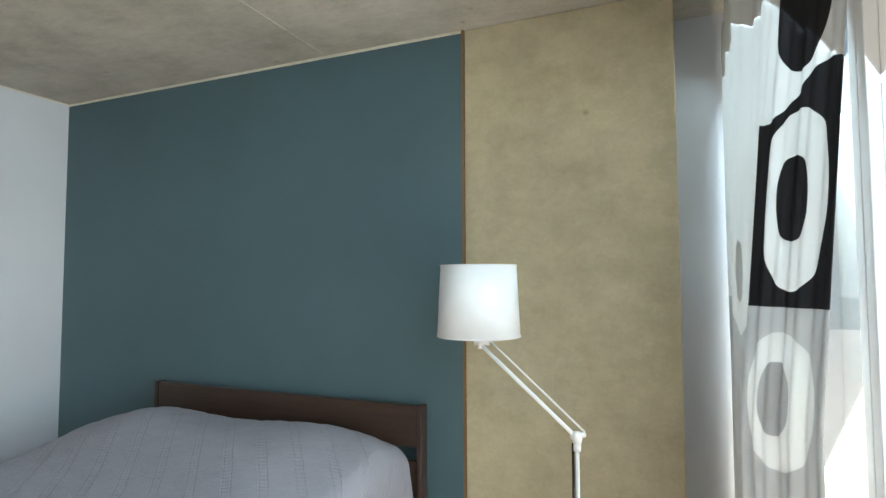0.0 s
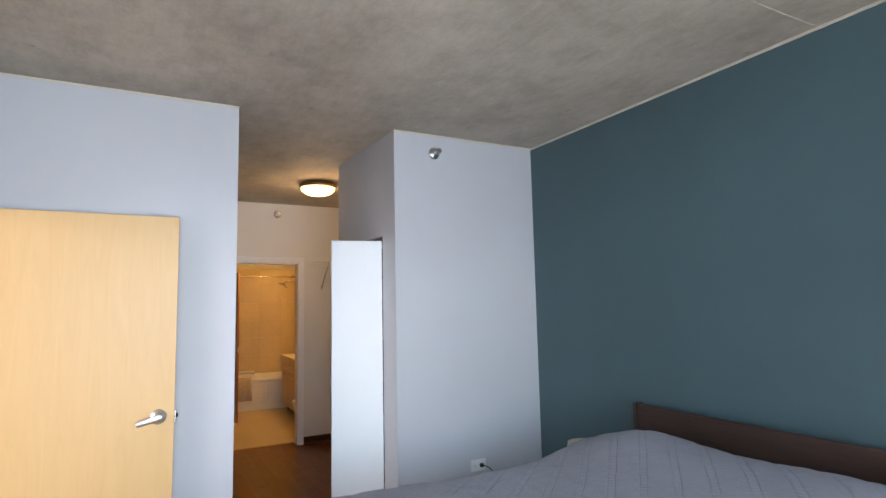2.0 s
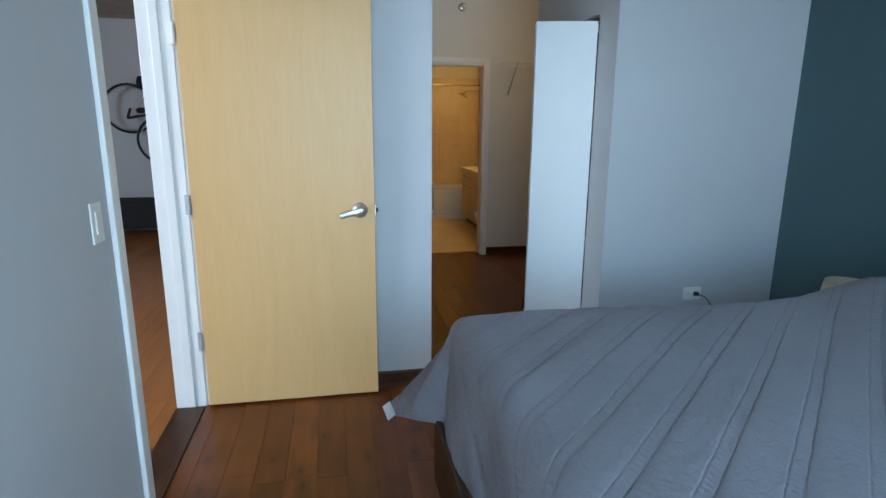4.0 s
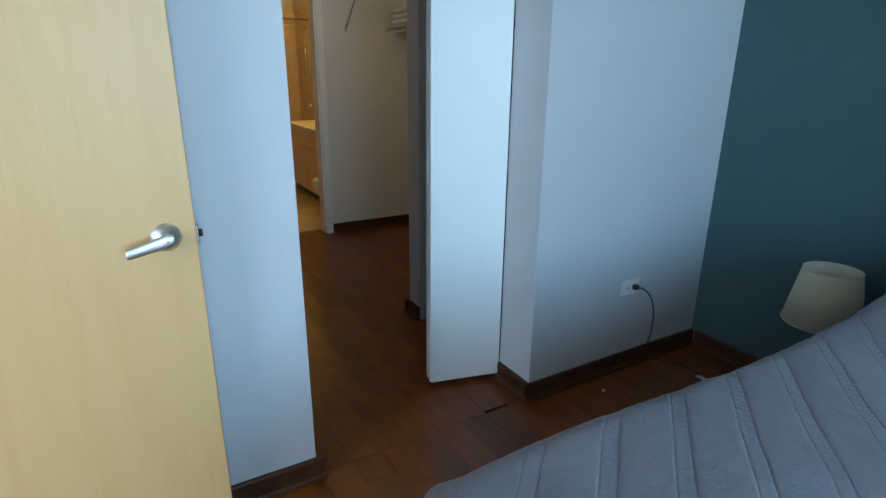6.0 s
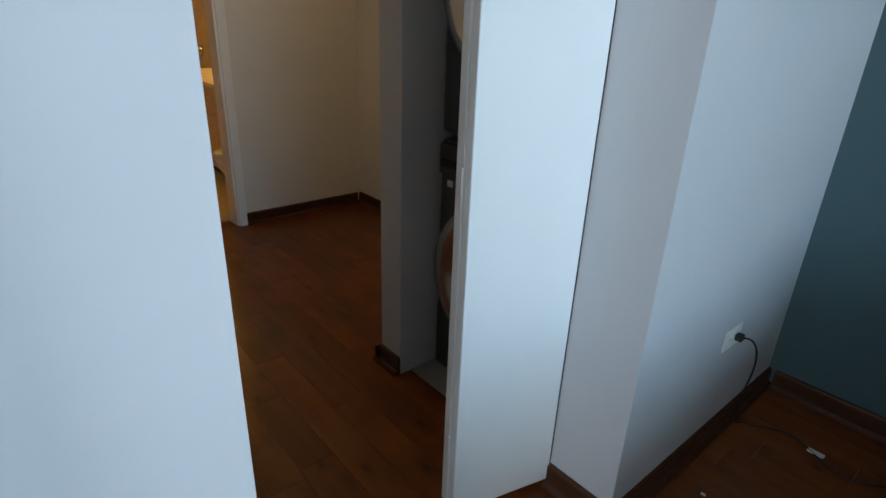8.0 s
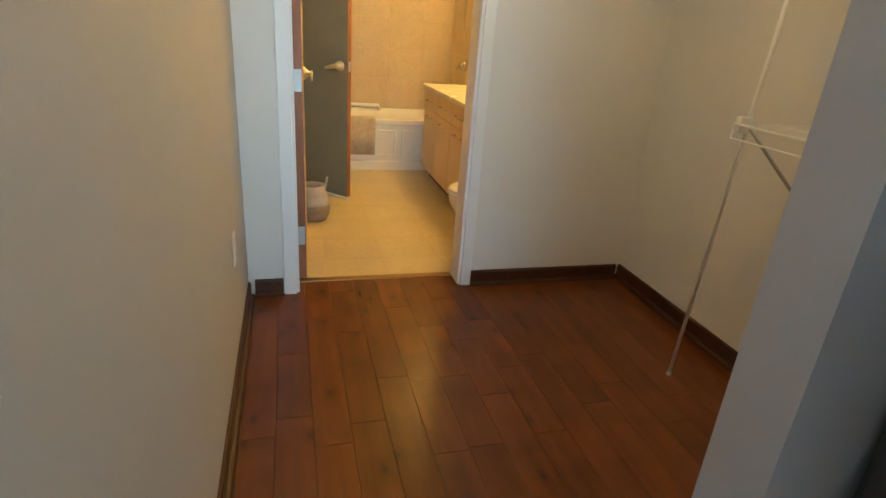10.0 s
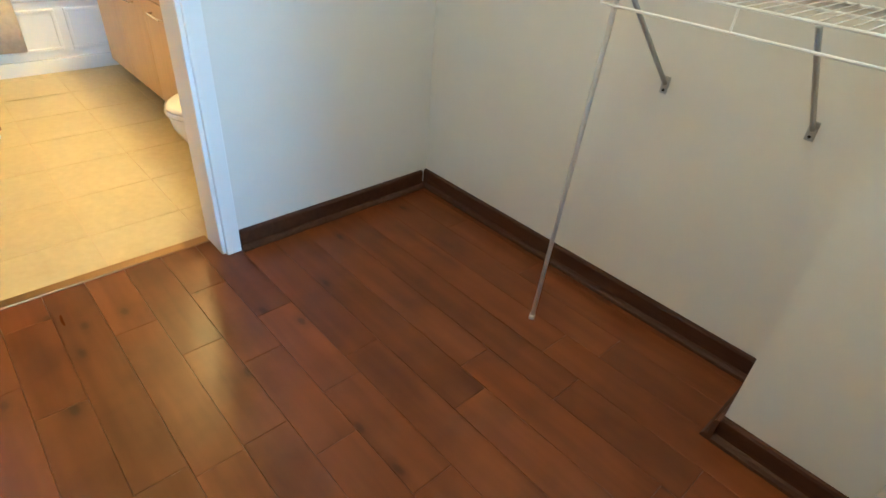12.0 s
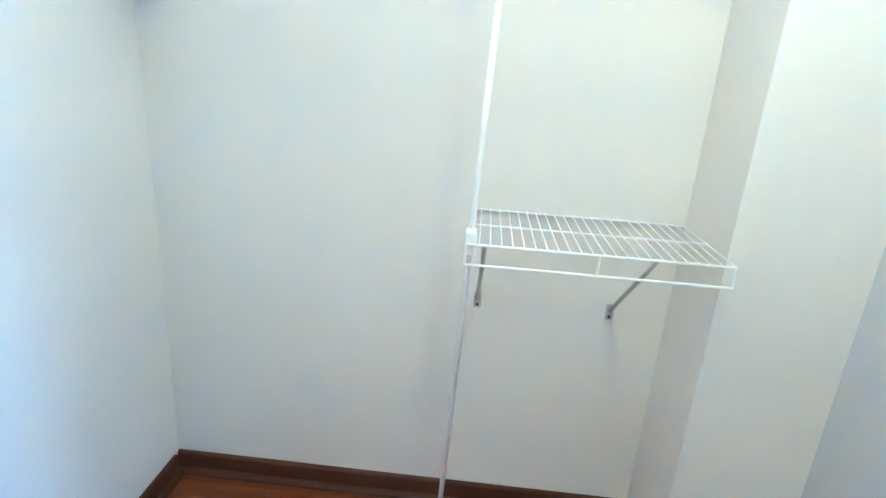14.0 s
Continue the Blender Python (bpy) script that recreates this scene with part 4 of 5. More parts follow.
def machine(z0, label, dryer):
    e = thing("dryer" if dryer else "washing_machine", (-0.61, -0.68, z0), label, "appliance", "stacked laundry machines")
    x0, x1, yf, yb = -0.968, -0.31, -1.02, -0.34
    part("body", box(x0, yf, z0 + 0.004, x1, yb, z0 + 0.975, 0.018), GREY_METAL, e)
    pz = z0 + 0.85
    part("control_panel", box(x0 + 0.26, yf - 0.022, pz + 0.01, x1 - 0.02, yf - 0.001, pz + 0.13, 0.01), DARK_GLASS, e)
    dr = part("drawer", box(x0 + 0.02, yf - 0.026, pz + 0.0, x0 + 0.24, yf - 0.001, pz + 0.115, 0.01), GREY_METAL, e)
    part("drawer_pull", box(x0 + 0.04, yf - 0.032, pz + 0.03, x0 + 0.22, yf - 0.027, pz + 0.06, 0.004), BLACK, dr)
    cz, cx = z0 + 0.50, -0.645
    door = part("door_ring", lathe([(0.18, 0.0), (0.292, 0.0), (0.300, 0.018), (0.288, 0.045), (0.250, 0.054), (0.205, 0.040), (0.18, 0.02)], 48, (cx, yf - 0.001, cz), axis="-y"), CHROME, e, "bright chrome porthole ring", True)
    part("porthole", lathe([(0.0, 0.012), (0.12, 0.02), (0.178, 0.016), (0.179, 0.0), (0.0, 0.0)], 40, (cx, yf - 0.002, cz), axis="-y"), DARK_GLASS, door, "dark bulging glass", True)
    part("knob", lathe([(0.0, 0.02), (0.028, 0.02), (0.03, 0.0), (0.0, 0.0)], 24, (cx + 0.05, yf - 0.022, pz + 0.065), axis="-y"), CHROME, e, "", True)
    part("sticker", box(x0 + 0.045, yf - 0.0015, z0 + 0.80, x0 + 0.075, yf + 0.001, z0 + 0.825), WHITE_PLASTIC, e)
    return e


machine(0.004, "graphite front-loading washing machine with a chrome porthole", False)
machine(0.995, "graphite dryer stacked on the washing machine", True)

# ---------------------------------------------------------------- niche: wire shelves, pole
def wire_shelf(at, x0, x1, y_wall, y_front, z, label, brackets):
    e = thing("wire_shelf", at, label, "shelf", "wire closet shelves")
    bm = bmesh.new()
    n = int((x1 - x0) / 0.026)
    for k in range(n + 1):
        x = x0 + 0.006 + (x1 - x0 - 0.012) * k / n
        tube([(x, y_wall - 0.004, z), (x, y_front, z), (x, y_front - 0.001, z - 0.004)], 0.0016, 5, bm=bm)
    part("deck", bm, WHITE_WIRE, e, "thin coated wires")
    bm = bmesh.new()
    for y, zz in ((y_wall - 0.006, z - 0.004), ((y_wall + y_front) / 2, z - 0.004), (y_front, z - 0.003), (y_front - 0.002, z - 0.052)):
        tube([(x0, y, zz), (x1, y, zz)], 0.0034, 8, bm=bm)
    part("rail", bm, WHITE_WIRE, e)
    k = x0 + 0.001
    step = (x1 - x0) / max(1, round((x1 - x0) / 0.33))
    while k <= x1 + 0.001:
        part("lip_tie", tube([(min(k, x1 - 0.004), y_front, z), (min(k, x1 - 0.004), y_front - 0.002, z - 0.052)], 0.003, 6), WHITE_WIRE, e)
        k += step
    for bx in brackets:
        b0, b1 = Vector((bx, y_wall - 0.006, z - 0.285)), Vector((bx + 0.0, y_front + 0.03, z - 0.012))
        bm = tube([b0, b0 + (b1 - b0) * 0.5, b1], 0.0065, 8)
        part("brace", bm, STEEL, e, "grey steel brace", True)
        part("brace_foot", box(bx - 0.011, y_wall - 0.0035, z - 0.315, bx + 0.011, y_wall - 0.0005, z - 0.265, 0.001), STEEL, e)
        part("screw", tube([(bx, y_wall - 0.0035, z - 0.305), (bx, y_wall - 0.006, z - 0.305)], 0.004, 8), BLACK_METAL, e)
    return e


wire_shelf((-1.77, -0.25, 1.04), -2.070, -1.456, Y_N, -0.436, 1.062, "white wire shelf on steel braces, half the niche wide", (-2.025, -1.622))
wire_shelf((-2.2, -0.25, 1.80), X_B + 0.004, -1.456, Y_N, -0.430, 1.80, "white wire shelf high across the niche", ())
west = wire_shelf((0, 0, 2.06), 0.0, 0.84, 0.0, -0.34, 2.06, "white wire shelf high on the wall beside the bathroom doorway", (0.15,))
west.rotation_euler.z = radians(90)
west.location = (X_B + 0.001, -0.945, 2.06)
pole = thing("support_pole", (-2.078, -0.394, 0), "thin white pole from floor past the shelf's front", "pole")
part("tube", tube([(-2.090, -0.408, 0.004), (-2.022, -0.366, 2.30)], 0.0072, 12), WHITE_WIRE, pole, "", True)
part("foot", tube([(-2.0905, -0.408, 0.0), (-2.090, -0.408, 0.018)], 0.0100, 12), WHITE_PLASTIC, pole, "", True)
part("clip", box(-2.072, -0.432, 1.03, -2.046, -0.378, 1.085, 0.003), WHITE_PLASTIC, pole)


def folded(name, x0, y0, x1, y1, z0, layers, mat, label):
    e = thing(name, ((x0 + x1) / 2, (y0 + y1) / 2, z0), label, "laundry")
    z = z0
    for k in range(layers):
        h = 0.035 + 0.01 * random.random()
        bm = box(x0 + 0.02 * random.random(), y0 + 0.02 * random.random(), z, x1 - 0.02 * random.random(), y1, z + h, 0.014, seg=3)
        for v in bm.verts:
            v.co.z += 0.004 * noise.noise(v.co * 9)
        part("folded_cloth", bm, mat, e, "", True)
        z += h + 0.004
    return e


folded("towel_pile", -3.00, -0.410, -2.66, -0.12, 1.8095, 3, plain("white_towel", (0.72, 0.70, 0.68), 0.95, 0, 0.08, 30, 300, 0.5), "pile of folded white towels on the upper wire shelf")

# ---------------------------------------------------------------- bathroom
X_T, X_E, Y_BN, Y_BS = -5.54, -6.30, -0.27, -2.30
structure("wall_bath_north", box(X_E - 0.1, Y_BN, 0, X_B - 0.1202, Y_BN + 0.1, H_B), WHITE_WALL, "cream bathroom wall behind the vanity")
structure("wall_bath_south", box(X_E - 0.1, Y_BS - 0.1, 0, X_B - 0.1202, Y_BS, H_B), WHITE_WALL, "cream bathroom wall")
structure("wall_bath_west", box(X_E - 0.22, Y_BS - 0.1, 0, X_E - 0.1002, Y_BN + 0.1, H_B), WHITE_WALL, "wall behind the bathtub")
structure("ceiling_bathroom", box(X_E - 0.2, Y_BS - 0.1, H_B + 0.0005, X_B - 0.1202, Y_BN + 0.1, H_B + 0.1), plain("bathroom_ceiling_paint", (0.72, 0.68, 0.60), 0.7), "painted bathroom ceiling")
BFLOOR = structure("floor_bathroom", box(X_E - 0.1, Y_BS, -0.12, X_B - 0.137, Y_BN, -0.0008), GROUT, "beige tiled bathroom floor")

tub = thing("bathtub", ((X_T + X_E) / 2, -1.2, 0), "white acrylic bathtub with a panelled front", "bathtub")
ty0, ty1 = -2.06, Y_BN - 0.012
bm = bmesh.new()
nx, ny = 16, 28
def tub_z(u, v):
    e = min(u, 1 - u) * 0.75, min(v, 1 - v) * 1.7
    d = min(e)
    return 0.47 if d < 0.07 else 0.47 - 0.36 * min(1, (d - 0.07) / 0.10) ** 0.6
grid = [[bm.verts.new((X_E + 0.01 + (X_T - X_E - 0.03) * i / nx, ty0 + (ty1 - ty0) * j / ny, tub_z(i / nx, j / ny))) for i in range(nx + 1)] for j in range(ny + 1)]
for j in range(ny):
    for i in range(nx):
        bm.faces.new((grid[j][i], grid[j][i + 1], grid[j + 1][i + 1], grid[j + 1][i]))
part("basin", bm, ACRYLIC, tub, "", True)
part("rim", box(X_T - 0.06, ty0, 0.420, X_T + 0.012, ty1, 0.475, 0.012), ACRYLIC, tub)
part("apron", box(X_T - 0.05, ty0, 0.0, X_T - 0.012, ty1, 0.42, 0.003), ACRYLIC, tub)
part("plinth", box(X_T - 0.011, ty0, 0.0, X_T + 0.012, ty1, 0.085, 0.006), ACRYLIC, tub)
for k in range(3):
    a, b = ty0 + 0.04 + k * 0.55, ty0 + 0.04 + k * 0.55 + 0.50
    for q in ((a, 0.13, b, 0.15), (a, 0.355, b, 0.375), (a, 0.1505, a + 0.02, 0.3545), (b - 0.02, 0.1505, b, 0.3545)):
        part("moulding", box(X_T - 0.0115, q[0], q[1], X_T - 0.003, q[2], q[3], 0.003), ACRYLIC, tub)
part("grab_handle", tube([(X_E + 0.07, -1.33, 0.46), (X_E + 0.07, -1.32, 0.505), (X_E + 0.07, -1.04, 0.505), (X_E + 0.07, -1.03, 0.46)], 0.018, 10), ACRYLIC, tub, "", True)
tw = bmesh.new()
rows = []
for k, (x, z) in enumerate([(X_T - 0.075, 0.36), (X_T - 0.072, 0.47), (X_T - 0.05, 0.483), (X_T + 0.0, 0.483), (X_T + 0.018, 0.47), (X_T + 0.020, 0.32), (X_T + 0.021, 0.15)]):
    rows.append([tw.verts.new((x + 0.003 * math.sin(i * 1.3 + k), -1.56 + 0.388 * i / 12, z)) for i in range(13)])
for a, b in zip(rows, rows[1:]):
    for i in range(12):
        tw.faces.new((a[i], a[i + 1], b[i + 1], b[i]))
to = tagged(finish("bath_towel", tw, TOWEL, None, "", True), "beige bath mat hung over the tub's edge", "towel")
to.modifiers.new("thickness", "SOLIDIFY").thickness = 0.008

rodt = thing("shower_rod", (X_T, -1.2, 2.0), "chrome shower curtain rod above the tub", "rod")
part("rod", tube([(X_T - 0.02, Y_BS + 0.0, 2.035), (X_T - 0.02, Y_BN, 2.035)], 0.0125, 14), CHROME, rodt, "", True)
part("flange", tube([(X_T - 0.02, Y_BN - 0.012, 2.035), (X_T - 0.02, Y_BN, 2.035)], 0.03, 18), CHROME, rodt)
shw = thing("shower", (-5.78, Y_BN, 1.9), "chrome rain shower head on a curved arm with a slide bar", "shower")
part("arm", tube([(-5.78, Y_BN - 0.012, 1.965), (-5.78, -0.39, 1.985), (-5.78, -0.49, 1.97), (-5.78, -0.59, 1.975), (-5.78, -0.65, 1.945)], 0.010, 10), CHROME, shw, "", True)
hd = lathe([(0.0, 0.03), (0.02, 0.03), (0.03, 0.015), (0.075, 0.005), (0.078, -0.006), (0.0, -0.008)], 24)
hd.transform(Matrix.Translation((-5.78, -0.675, 1.905)) @ Matrix.Rotation(radians(-28), 4, "X"))
part("head", hd, CHROME, shw, "", True)
part("slide_bar", tube([(-5.78, Y_BN - 0.05, 1.30), (-5.78, Y_BN - 0.05, 1.95)], 0.008, 10), CHROME, shw, "", True)
part("soap_shelf", box(-5.84, Y_BN - 0.13, 1.72, -5.72, Y_BN - 0.01, 1.735, 0.004), CHROME, shw)
part("valve", tube([(-5.78, Y_BN - 0.0125, 0.97), (-5.78, Y_BN - 0.03, 0.97), (-5.78, Y_BN - 0.07, 0.97)], [0.055, 0.05, 0.02], 20), CHROME, shw, "", True)
part("valve_lever", tube([(-5.78, Y_BN - 0.07, 0.97), (-5.81, Y_BN - 0.085, 0.93)], 0.008, 8), CHROME, shw, "", True)
part("spout", tube([(-5.78, Y_BN - 0.013, 0.68), (-5.78, Y_BN - 0.12, 0.68), (-5.78, Y_BN - 0.14, 0.65)], 0.022, 12), CHROME, shw, "", True)

van = thing("vanity", (-4.67, -0.53, 0), "maple vanity cabinet with drawers and chrome pulls", "cabinet")
vx0, vx1, vf = -5.33, -4.01, -0.765
part("body", box(vx0, vf + 0.02, 0.10, vx1, Y_BN - 0.002, 0.794, 0.002), VANITY_WOOD, van)
part("toe_kick", box(vx0, vf + 0.08, 0.0, vx1, Y_BN - 0.002, 0.0995), BASE_WOOD, van)
w = (vx1 - vx0) / 3
for k in range(3):
    a, b = vx0 + w * k + 0.003, vx0 + w * (k + 1) - 0.003
    f1 = part("drawer_front", box(a, vf, 0.635, b, vf + 0.0195, 0.788, 0.002), VANITY_WOOD, van)
    part("handle", tube([(a + w * 0.3, vf - 0.001, 0.71), (a + w * 0.32, vf - 0.026, 0.71), (b - w * 0.32, vf - 0.026, 0.71), (b - w * 0.3, vf - 0.001, 0.71)], 0.005, 8), CHROME, f1, "", True)
    f2 = part("door", box(a, vf, 0.105, b, vf + 0.0195, 0.629, 0.002), VANITY_WOOD, van)
    part("handle", tube([(a + w * 0.3, vf - 0.001, 0.575), (a + w * 0.32, vf - 0.026, 0.575), (b - w * 0.32, vf - 0.026, 0.575), (b - w * 0.3, vf - 0.001, 0.575)], 0.005, 8), CHROME, f2, "", True)
tagged(finish("countertop", box(vx0, vf - 0.025, 0.7945, vx1 + 0.02, Y_BN - 0.001, 0.832, 0.006), COUNTER), "cream countertop with a rounded edge on the vanity", "countertop")
mir = thing("wall_mirror", (-4.67, Y_BN - 0.01, 1.1), "frameless mirror on the wall above the vanity", "mirror")
part("glass", box(-5.25, Y_BN - 0.010, 1.0, -4.1, Y_BN - 0.003, 1.85, 0.001), MIRROR, mir)
vl = thing("vanity_lamp", (-4.67, Y_BN - 0.05, 2.05), "lit frosted bar lamp above the mirror", "lamp")
part("backplate", box(-4.97, Y_BN - 0.03, 2.02, -4.37, Y_BN - 0.001, 2.10, 0.004), CHROME, vl)
for x in (-4.87, -4.67, -4.47):
    part("shade", lathe([(0.0, 1.98), (0.04, 1.98), (0.055, 2.09), (0.0, 2.10)], 20, (x, Y_BN - 0.10, 0)), glowing("frosted_lamp_glass", (1.0, 0.66, 0.30), 6.0), vl, "", True)

toi = thing("toilet", (-3.60, -0.62, 0), "white ceramic toilet with closed lid", "toilet")
def oval(cx, cy, rx, ry, z, n=28):
    return [(cx + rx * math.cos(2 * math.pi * k / n), cy + ry * math.sin(2 * math.pi * k / n), z) for k in range(n)]
def loft(rings, cap=True):
    bm = bmesh.new()
    rs = [[bm.verts.new(p) for p in r] for r in rings]
    for a, b in zip(rs, rs[1:]):
        for k in range(len(a)):
            j = (k + 1) % len(a)
            bm.faces.new((a[k], a[j], b[j], b[k]))
    if cap:
        bm.faces.new(list(reversed(rs[0])))
        bm.faces.new(rs[-1])
    return bm
part("bowl", loft([oval(-3.60, -0.66, 0.10, 0.20, 0.0), oval(-3.60, -0.66, 0.095, 0.19, 0.12), oval(-3.60, -0.68, 0.12, 0.22, 0.22), oval(-3.60, -0.71, 0.17, 0.255, 0.33), oval(-3.60, -0.71, 0.18, 0.265, 0.385)]), CERAMIC, toi, "", True)
part("seat", loft([oval(-3.60, -0.71, 0.185, 0.27, 0.3855), oval(-3.60, -0.71, 0.19, 0.275, 0.395), oval(-3.60, -0.71, 0.185, 0.27, 0.405)]), CERAMIC, toi, "", True)
part("lid", loft([oval(-3.60, -0.71, 0.183, 0.268, 0.4055), oval(-3.60, -0.71, 0.186, 0.271, 0.415), oval(-3.60, -0.71, 0.17, 0.255, 0.425)]), CERAMIC, toi, "", True)
part("tank", box(-3.80, -0.53, 0.36, -3.40, Y_BN - 0.003, 0.76, 0.02), CERAMIC, toi)
part("tank_lid", box(-3.81, -0.54, 0.761, -3.39, Y_BN - 0.002, 0.795, 0.01), CERAMIC, toi)
part("flush_lever", tube([(-3.74, -0.532, 0.70), (-3.74, -0.555, 0.70), (-3.67, -0.558, 0.695)], 0.006, 8), CHROME, toi, "", True)

bsk = thing("basket", (-3.84, -1.78, 0), "two-tone woven belly basket with loop handles on the tiles", "basket")
part("lower", lathe([(0.0, 0.002), (0.11, 0.002), (0.135, 0.05), (0.142, 0.11), (0.136, 0.15), (0.0, 0.15)], 36, (-3.84, -1.78, 0)), BASKET_G, bsk, "natural grey lower half", True)
part("upper", lathe([(0.1365, 0.1505), (0.132, 0.20), (0.108, 0.27), (0.100, 0.33)], 36, (-3.84, -1.78, 0), wall=0.006), BASKET_W, bsk, "white folded upper half", True)
for s in (1, -1):
    part("handle", tube([(-3.84 + 0.05 * math.cos(a) , -1.78 + s * 0.10 + 0.02 * s * math.sin(a), 0.30 + 0.10 * math.sin(a)) for a in [math.pi * k / 12 for k in range(13)]], 0.007, 8), BASKET_W, bsk, "", True)
toi.location = (-3.475, -0.675, 0)
bsk.location = (-4.17, -1.79, 0)
bsk.scale = (0.80, 0.80, 0.74)
structure("baseboard_bath_south_wall", box(X_T, Y_BS + 0.0005, 0, X_B - 0.13, Y_BS + 0.012, 0.09, 0.003), TRIM, "white baseboard in the bathroom")
st = thing("door_stop", (-4.67, -1.6, 0.0), "white strip lying at the foot of the inner door", "strip")
part("strip", tube([(-4.765, -1.680, 0.012), (-4.575, -1.510, 0.012)], 0.011, 8), WHITE_PLASTIC, st)

# ---------------------------------------------------------------- hall beyond the open door
structure("wall_hall_west", box(-5.40, -7.2, 0, -5.25, -3.2, H), GREY_WALL, "white far wall of the hall")
structure("wall_hall_north", box(-5.25, Y_S - 0.13, 0, -0.3002, Y_S - 0.02, H), GREY_WALL, "white hall wall")
structure("wall_hall_south", box(-5.25, -7.2, 0, 3.3, -7.05, H), GREY_WALL, "white hall wall")
structure("wall_hall_east", box(3.15, -7.05, 0, 3.3, Y_S - 0.1302, H), GREY_WALL, "white hall wall")
structure("ceiling_hall", box(-5.4, -7.2, H + 0.001, 3.3, -3.5002, H + 0.2), CEIL_CONC, "concrete hall ceiling")
HFLOOR = structure("floor_hall", box(-5.25, -7.05, -0.12, 3.15, -3.4552, -0.0135), SUBFLOOR, "honey-coloured plank floor of the hall")

bike = thing("bicycle", (-5.0, -4.9, 0.9), "black bicycle hung upright on the far white wall", "bicycle")
def wheel(cx, cy, cz, r, turn):
    m = Matrix.Translation((cx, cy, cz)) @ Matrix.Rotation(radians(turn), 4, "Z")
    pts = [m @ Vector((0, r * math.cos(a), r * math.sin(a))) for a in [2 * math.pi * k / 40 for k in range(40)]]
    wh = part("wheel", tube(pts, 0.016, 8, closed=True), BLACK, bike, "", True)
    part("rim", tube([m @ Vector((0, (r - 0.03) * math.cos(a), (r - 0.03) * math.sin(a))) for a in [2 * math.pi * k / 40 for k in range(40)]], 0.008, 6, closed=True), STEEL, wh, "", True)
    bm = bmesh.new()
    for k in range(14):
        a = 2 * math.pi * k / 14
        tube([m @ Vector((0, 0, 0)), m @ Vector((0, (r - 0.03) * math.cos(a), (r - 0.03) * math.sin(a)))], 0.0018, 4, bm=bm)
    part("spokes", bm, STEEL, wh)
wheel(-5.06, -4.86, 1.22, 0.30, 28)
wheel(-5.06, -5.22, 1.62, 0.30, 28)
bm = bmesh.new()
for a, b in (((-5.06, -4.86, 1.22), (-5.0, -4.95, 1.55)), ((-5.0, -4.95, 1.55), (-5.02, -5.25, 1.50)), ((-5.02, -5.25, 1.50), (-5.06, -5.22, 1.62)),
             ((-5.0, -4.95, 1.55), (-4.96, -4.98, 1.72)), ((-4.96, -4.98, 1.72), (-4.80, -4.90, 1.74)), ((-4.96, -4.98, 1.72), (-5.1, -5.06, 1.74))):
    tube([a, b], 0.017, 8, bm=bm)
part("frame", bm, BLACK, bike, "", True)
part("saddle", loft([oval(-5.0, -5.02, 0.05, 0.10, 1.56), oval(-5.0, -5.02, 0.06, 0.12, 1.60), oval(-5.0, -5.02, 0.04, 0.09, 1.63)]), BLACK, bike, "", True)
part("hook", tube([(-5.25, -4.98, 1.80), (-5.0, -4.98, 1.80), (-4.98, -4.98, 1.74)], 0.01, 8), STEEL, bike)
hel = thing("helmet", (-5.1, -5.0, 1.82), "dark vented bicycle helmet hung above the bicycle", "helmet")
bm = bmesh.new()
for k in range(7):
    a0 = -0.9 + 0.3 * k
    tube([(-5.08 + 0.12 * math.cos(b) * math.cos(a0), -4.99 + 0.12 * math.sin(a0), 1.90 + 0.11 * math.sin(b)) for b in [math.pi * q / 12 - 0.2 for q in range(13)]], 0.017, 8, bm=bm)
part("ribs", bm, CLOTH_DARK, hel, "", True)
part("peg", tube([(-5.25, -4.99, 1.86), (-5.05, -4.99, 1.86)], 0.008, 8), STEEL, hel)
sofa = thing("bench", (-4.8, -4.95, 0), "low black upholstered bench against the hall's far wall", "bench")
part("seat", box(-5.2, -5.9, 0.12, -4.6, -4.62, 0.46, 0.04, seg=3), CLOTH_DARK, sofa)
for x in (-5.15, -4.68):
    for y in (-5.85, -4.70):
        part("leg", tube([(x, y, 0), (x, y, 0.125)], 0.018, 10), BLACK_METAL, sofa)
sp = thing("spot_lamp", (-3.3, -4.52, H - 0.1), "small lit spot lamp on the hall ceiling", "lamp")
part("bulb", lathe([(0.0, H - 0.10), (0.035, H - 0.09), (0.045, H - 0.05), (0.0, H - 0.045)], 20, (-3.3, -4.52, 0)), glowing("lit_spot_glass", (1.0, 0.72, 0.42), 8.0), sp, "", True)
part("mount", tube([(-3.3, -4.52, H - 0.046), (-3.3, -4.52, H)], 0.03, 14), WHITE_PLASTIC, sp)

# ---------------------------------------------------------------- outside
structure("ground", box(-400, -400, -30.5, 600, 400, -30.0), plain("distant_city_ground", (0.28, 0.27, 0.26), 0.9, 0, 0.3, 0.05, 2.0, 0.1), "pale city ground far below the window")


# ---------------------------------------------------------------- floor pieces
MESHES = {}


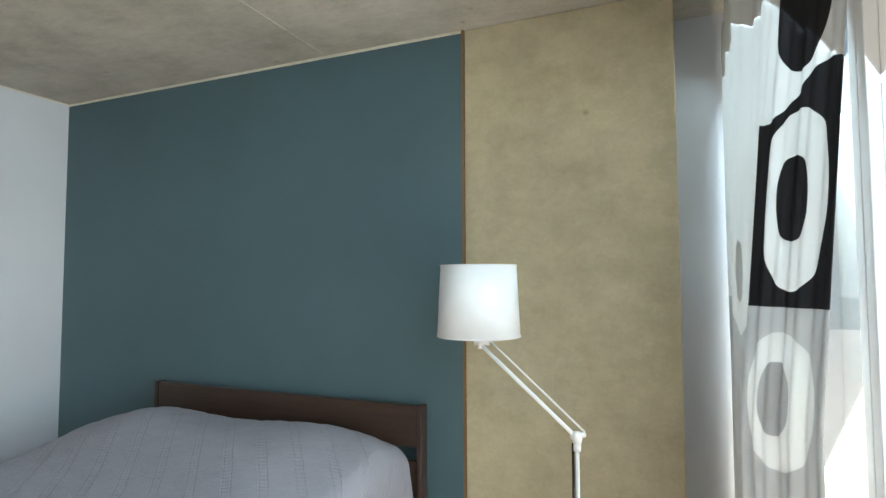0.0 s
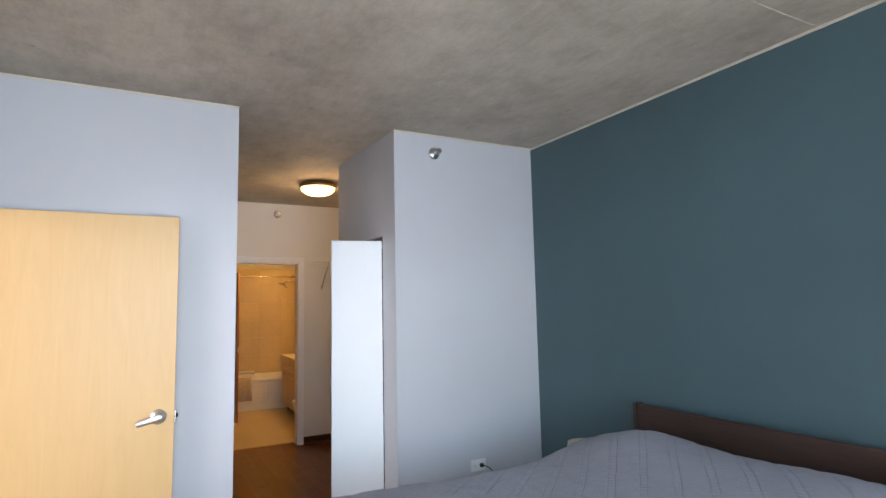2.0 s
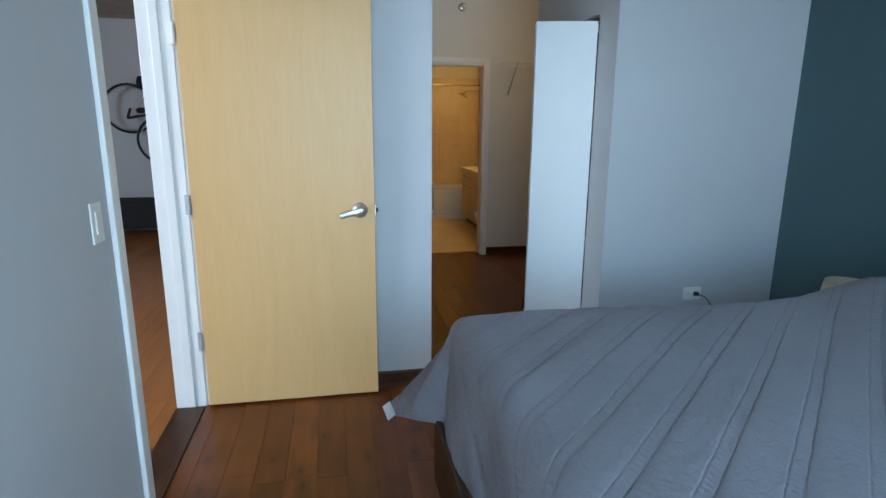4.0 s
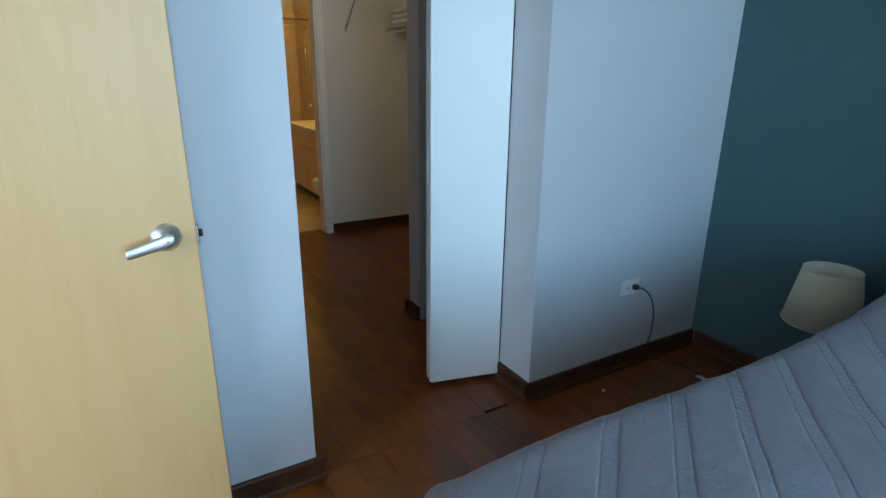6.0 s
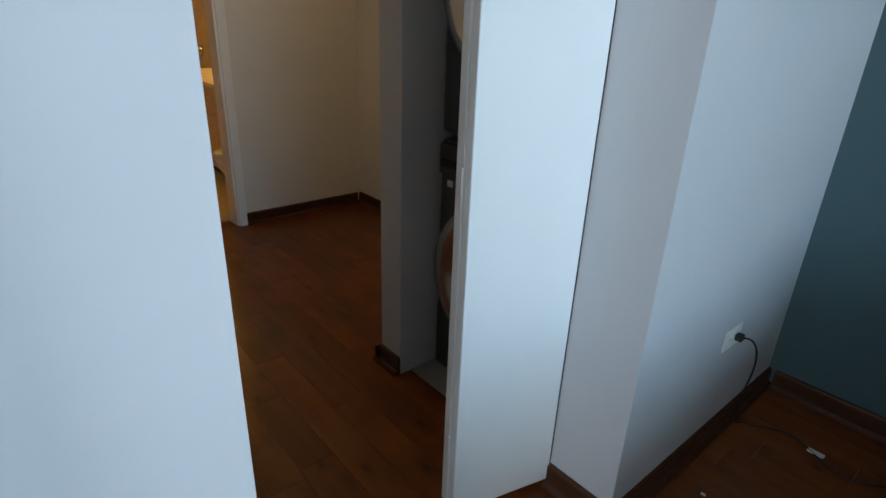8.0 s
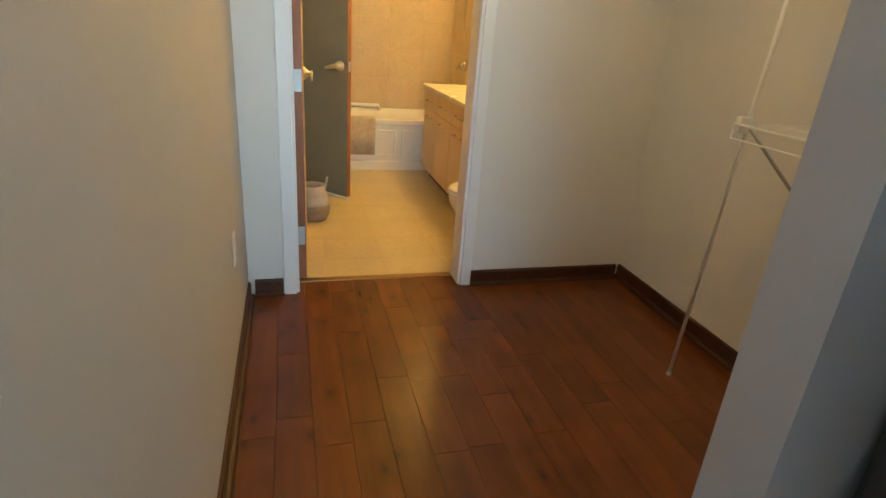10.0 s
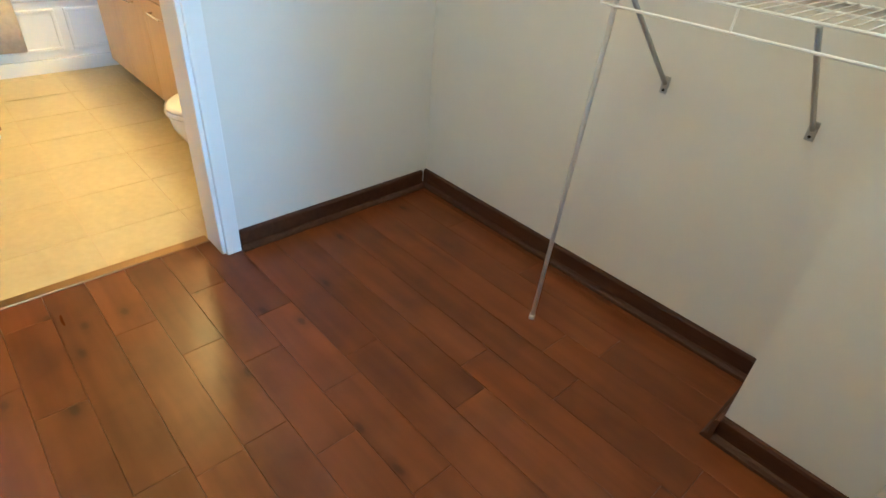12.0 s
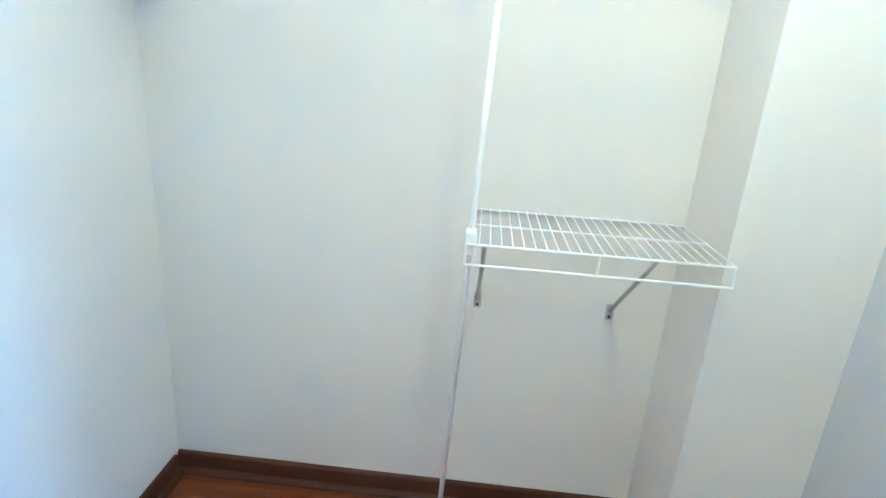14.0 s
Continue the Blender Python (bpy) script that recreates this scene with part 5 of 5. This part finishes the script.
def piece(name, parent, x0, y0, x1, y1, z0, z1, mat, bev=0.0008):
    """A board or tile with eased top edges; equal sizes share one mesh."""
    key = (name, round(x1 - x0, 3), round(y1 - y0, 3), mat.name)
    if key not in MESHES:
        w, d, h = (x1 - x0) / 2, (y1 - y0) / 2, z1 - z0
        v = [(-w, -d, 0), (w, -d, 0), (w, d, 0), (-w, d, 0), (-w, -d, h - bev), (w, -d, h - bev), (w, d, h - bev), (-w, d, h - bev),
             (-w + bev, -d + bev, h), (w - bev, -d + bev, h), (w - bev, d - bev, h), (-w + bev, d - bev, h)]
        f = [(0, 1, 5, 4), (1, 2, 6, 5), (2, 3, 7, 6), (3, 0, 4, 7), (4, 5, 9, 8), (5, 6, 10, 9), (6, 7, 11, 10), (7, 4, 8, 11), (8, 9, 10, 11)]
        me = bpy.data.meshes.new(name)
        me.from_pydata(v, [], f)
        me.materials.append(mat)
        MESHES[key] = me
    ob = new(name, MESHES[key])
    ob.location = ((x0 + x1) / 2, (y0 + y1) / 2, z0)
    ob.parent = parent
    return ob


rng = random.Random(7)
PITCH, EDGE = 0.125, -1.380
JOINTS = {-1: -2.826, 0: -2.627, 1: -2.888, 5: -2.080, 6: -1.820, 7: -1.964, 8: -1.835}


def lay_planks(parent, x0, x1, y0, y1, mat, lengths, pitch=PITCH, edge=EDGE, blocked=None, joints=None):
    k = math.floor((y0 - edge) / pitch)
    while edge + k * pitch < y1 - 0.004:
        a, b = max(y0, edge + k * pitch), min(y1, edge + (k + 1) * pitch)
        x = x0 - rng.choice(lengths) * rng.random()
        if joints and k in joints:
            x = joints[k] - 1.6
        while x < x1 - 0.004:
            n = x + rng.choice(lengths)
            if joints and k in joints and x < joints[k]:
                n = joints[k]
            xa, xb = max(x0, x), min(x1, n)
            if xb - xa > 0.02 and b - a > 0.006 and not (blocked and blocked(xa, xb, a, b)):
                piece("plank", parent, xa + 0.0003, a + 0.0003, xb - 0.0003, b - 0.0003, -0.013, 0.0, mat)
            x = n
        k += 1


LENGTHS = (0.40, 0.61, 0.85, 1.20)
lay_planks(FLOOR, X_B - 0.115, 0.0, Y_C, Y_N, PLANK, LENGTHS, joints=JOINTS, blocked=lambda xa, xb, a, b: xa > -0.98 and a > Y_L + 0.02)
lay_planks(FLOOR, 0.0, X_G + 0.02, -3.33, 0.30, PLANK, (0.85, 1.20, 1.60))
lay_planks(HFLOOR, -5.25, 3.15, -7.05, -3.455, HALL_PLANK, (1.6, 2.1), pitch=0.18)
structure("trim_hall_threshold", box(0.1015, -3.47, -0.012, 0.9255, -3.33, 0.008, 0.003), BASE_WOOD, "dark threshold board between bedroom and hall")
T = 0.335
for i in range(8):
    for j in range(7):
        xa, ya = -5.785 + i * T, -2.420 + j * T
        xb, yb = min(xa + T, X_B - 0.16), min(ya + T, Y_BN)
        xa, ya = max(xa, X_T), max(ya, Y_BS)
        if xb - xa > 0.03 and yb - ya > 0.03:
            piece("tile", BFLOOR, xa + 0.002, ya + 0.002, xb - 0.002, yb - 0.002, -0.0007, 0.0012, TILE)
# wall tiles round the tub
TW = structure("wall_bath_tiled", box(X_E - 0.1, Y_BS, 0, X_E - 0.004, Y_BN, 2.20), GROUT, "tan tiled wall behind the tub")
TW2 = structure("wall_bath_tiled_side", box(X_E - 0.003, Y_BN - 0.006, 0, X_T + 0.05, Y_BN - 0.0005, 2.20), GROUT, "tan tiled wall with the shower")


def wall_piece(parent, along, a0, a1, z0, z1, fixed):
    key = ("wall_tile", along, round(a1 - a0, 3), round(z1 - z0, 3))
    if key not in MESHES:
        w, h, b = (a1 - a0) / 2, (z1 - z0) / 2, 0.0015
        v = [(-w, 0, -h), (w, 0, -h), (w, 0, h), (-w, 0, h), (-w + b, -0.006, -h + b), (w - b, -0.006, -h + b), (w - b, -0.006, h - b), (-w + b, -0.006, h - b)]
        f = [(0, 1, 5, 4), (1, 2, 6, 5), (2, 3, 7, 6), (3, 0, 4, 7), (4, 5, 6, 7)]
        if along == "y":
            v = [(-q[1], q[0], q[2]) for q in v]
        me = bpy.data.meshes.new("tile")
        me.from_pydata(v, [], f)
        me.materials.append(WALL_TILE)
        MESHES[key] = me
    ob = new("tile", MESHES[key])
    c = (a0 + a1) / 2
    ob.location = (c, fixed, (z0 + z1) / 2) if along == "x" else (fixed, c, (z0 + z1) / 2)
    ob.parent = parent


for j in range(6):
    z0, z1 = 0.485 + 0.286 * j, 0.485 + 0.286 * (j + 1)
    for i in range(6):
        a, b = Y_BN - (i + 1) * 0.335, Y_BN - i * 0.335 - 0.012 * (i == 0)
        if z1 - z0 > 0.01:
            wall_piece(TW, "y", a + 0.0015, b - 0.0015, z0 + 0.0015, z1 - 0.0015, X_E - 0.004)
    for i in range(3):
        a, b = X_E + 0.006 + i * 0.265, X_E + 0.006 + (i + 1) * 0.265
        wall_piece(TW2, "x", a + 0.0015, b - 0.0015, z0 + 0.0015, z1 - 0.0015, Y_BN - 0.006)
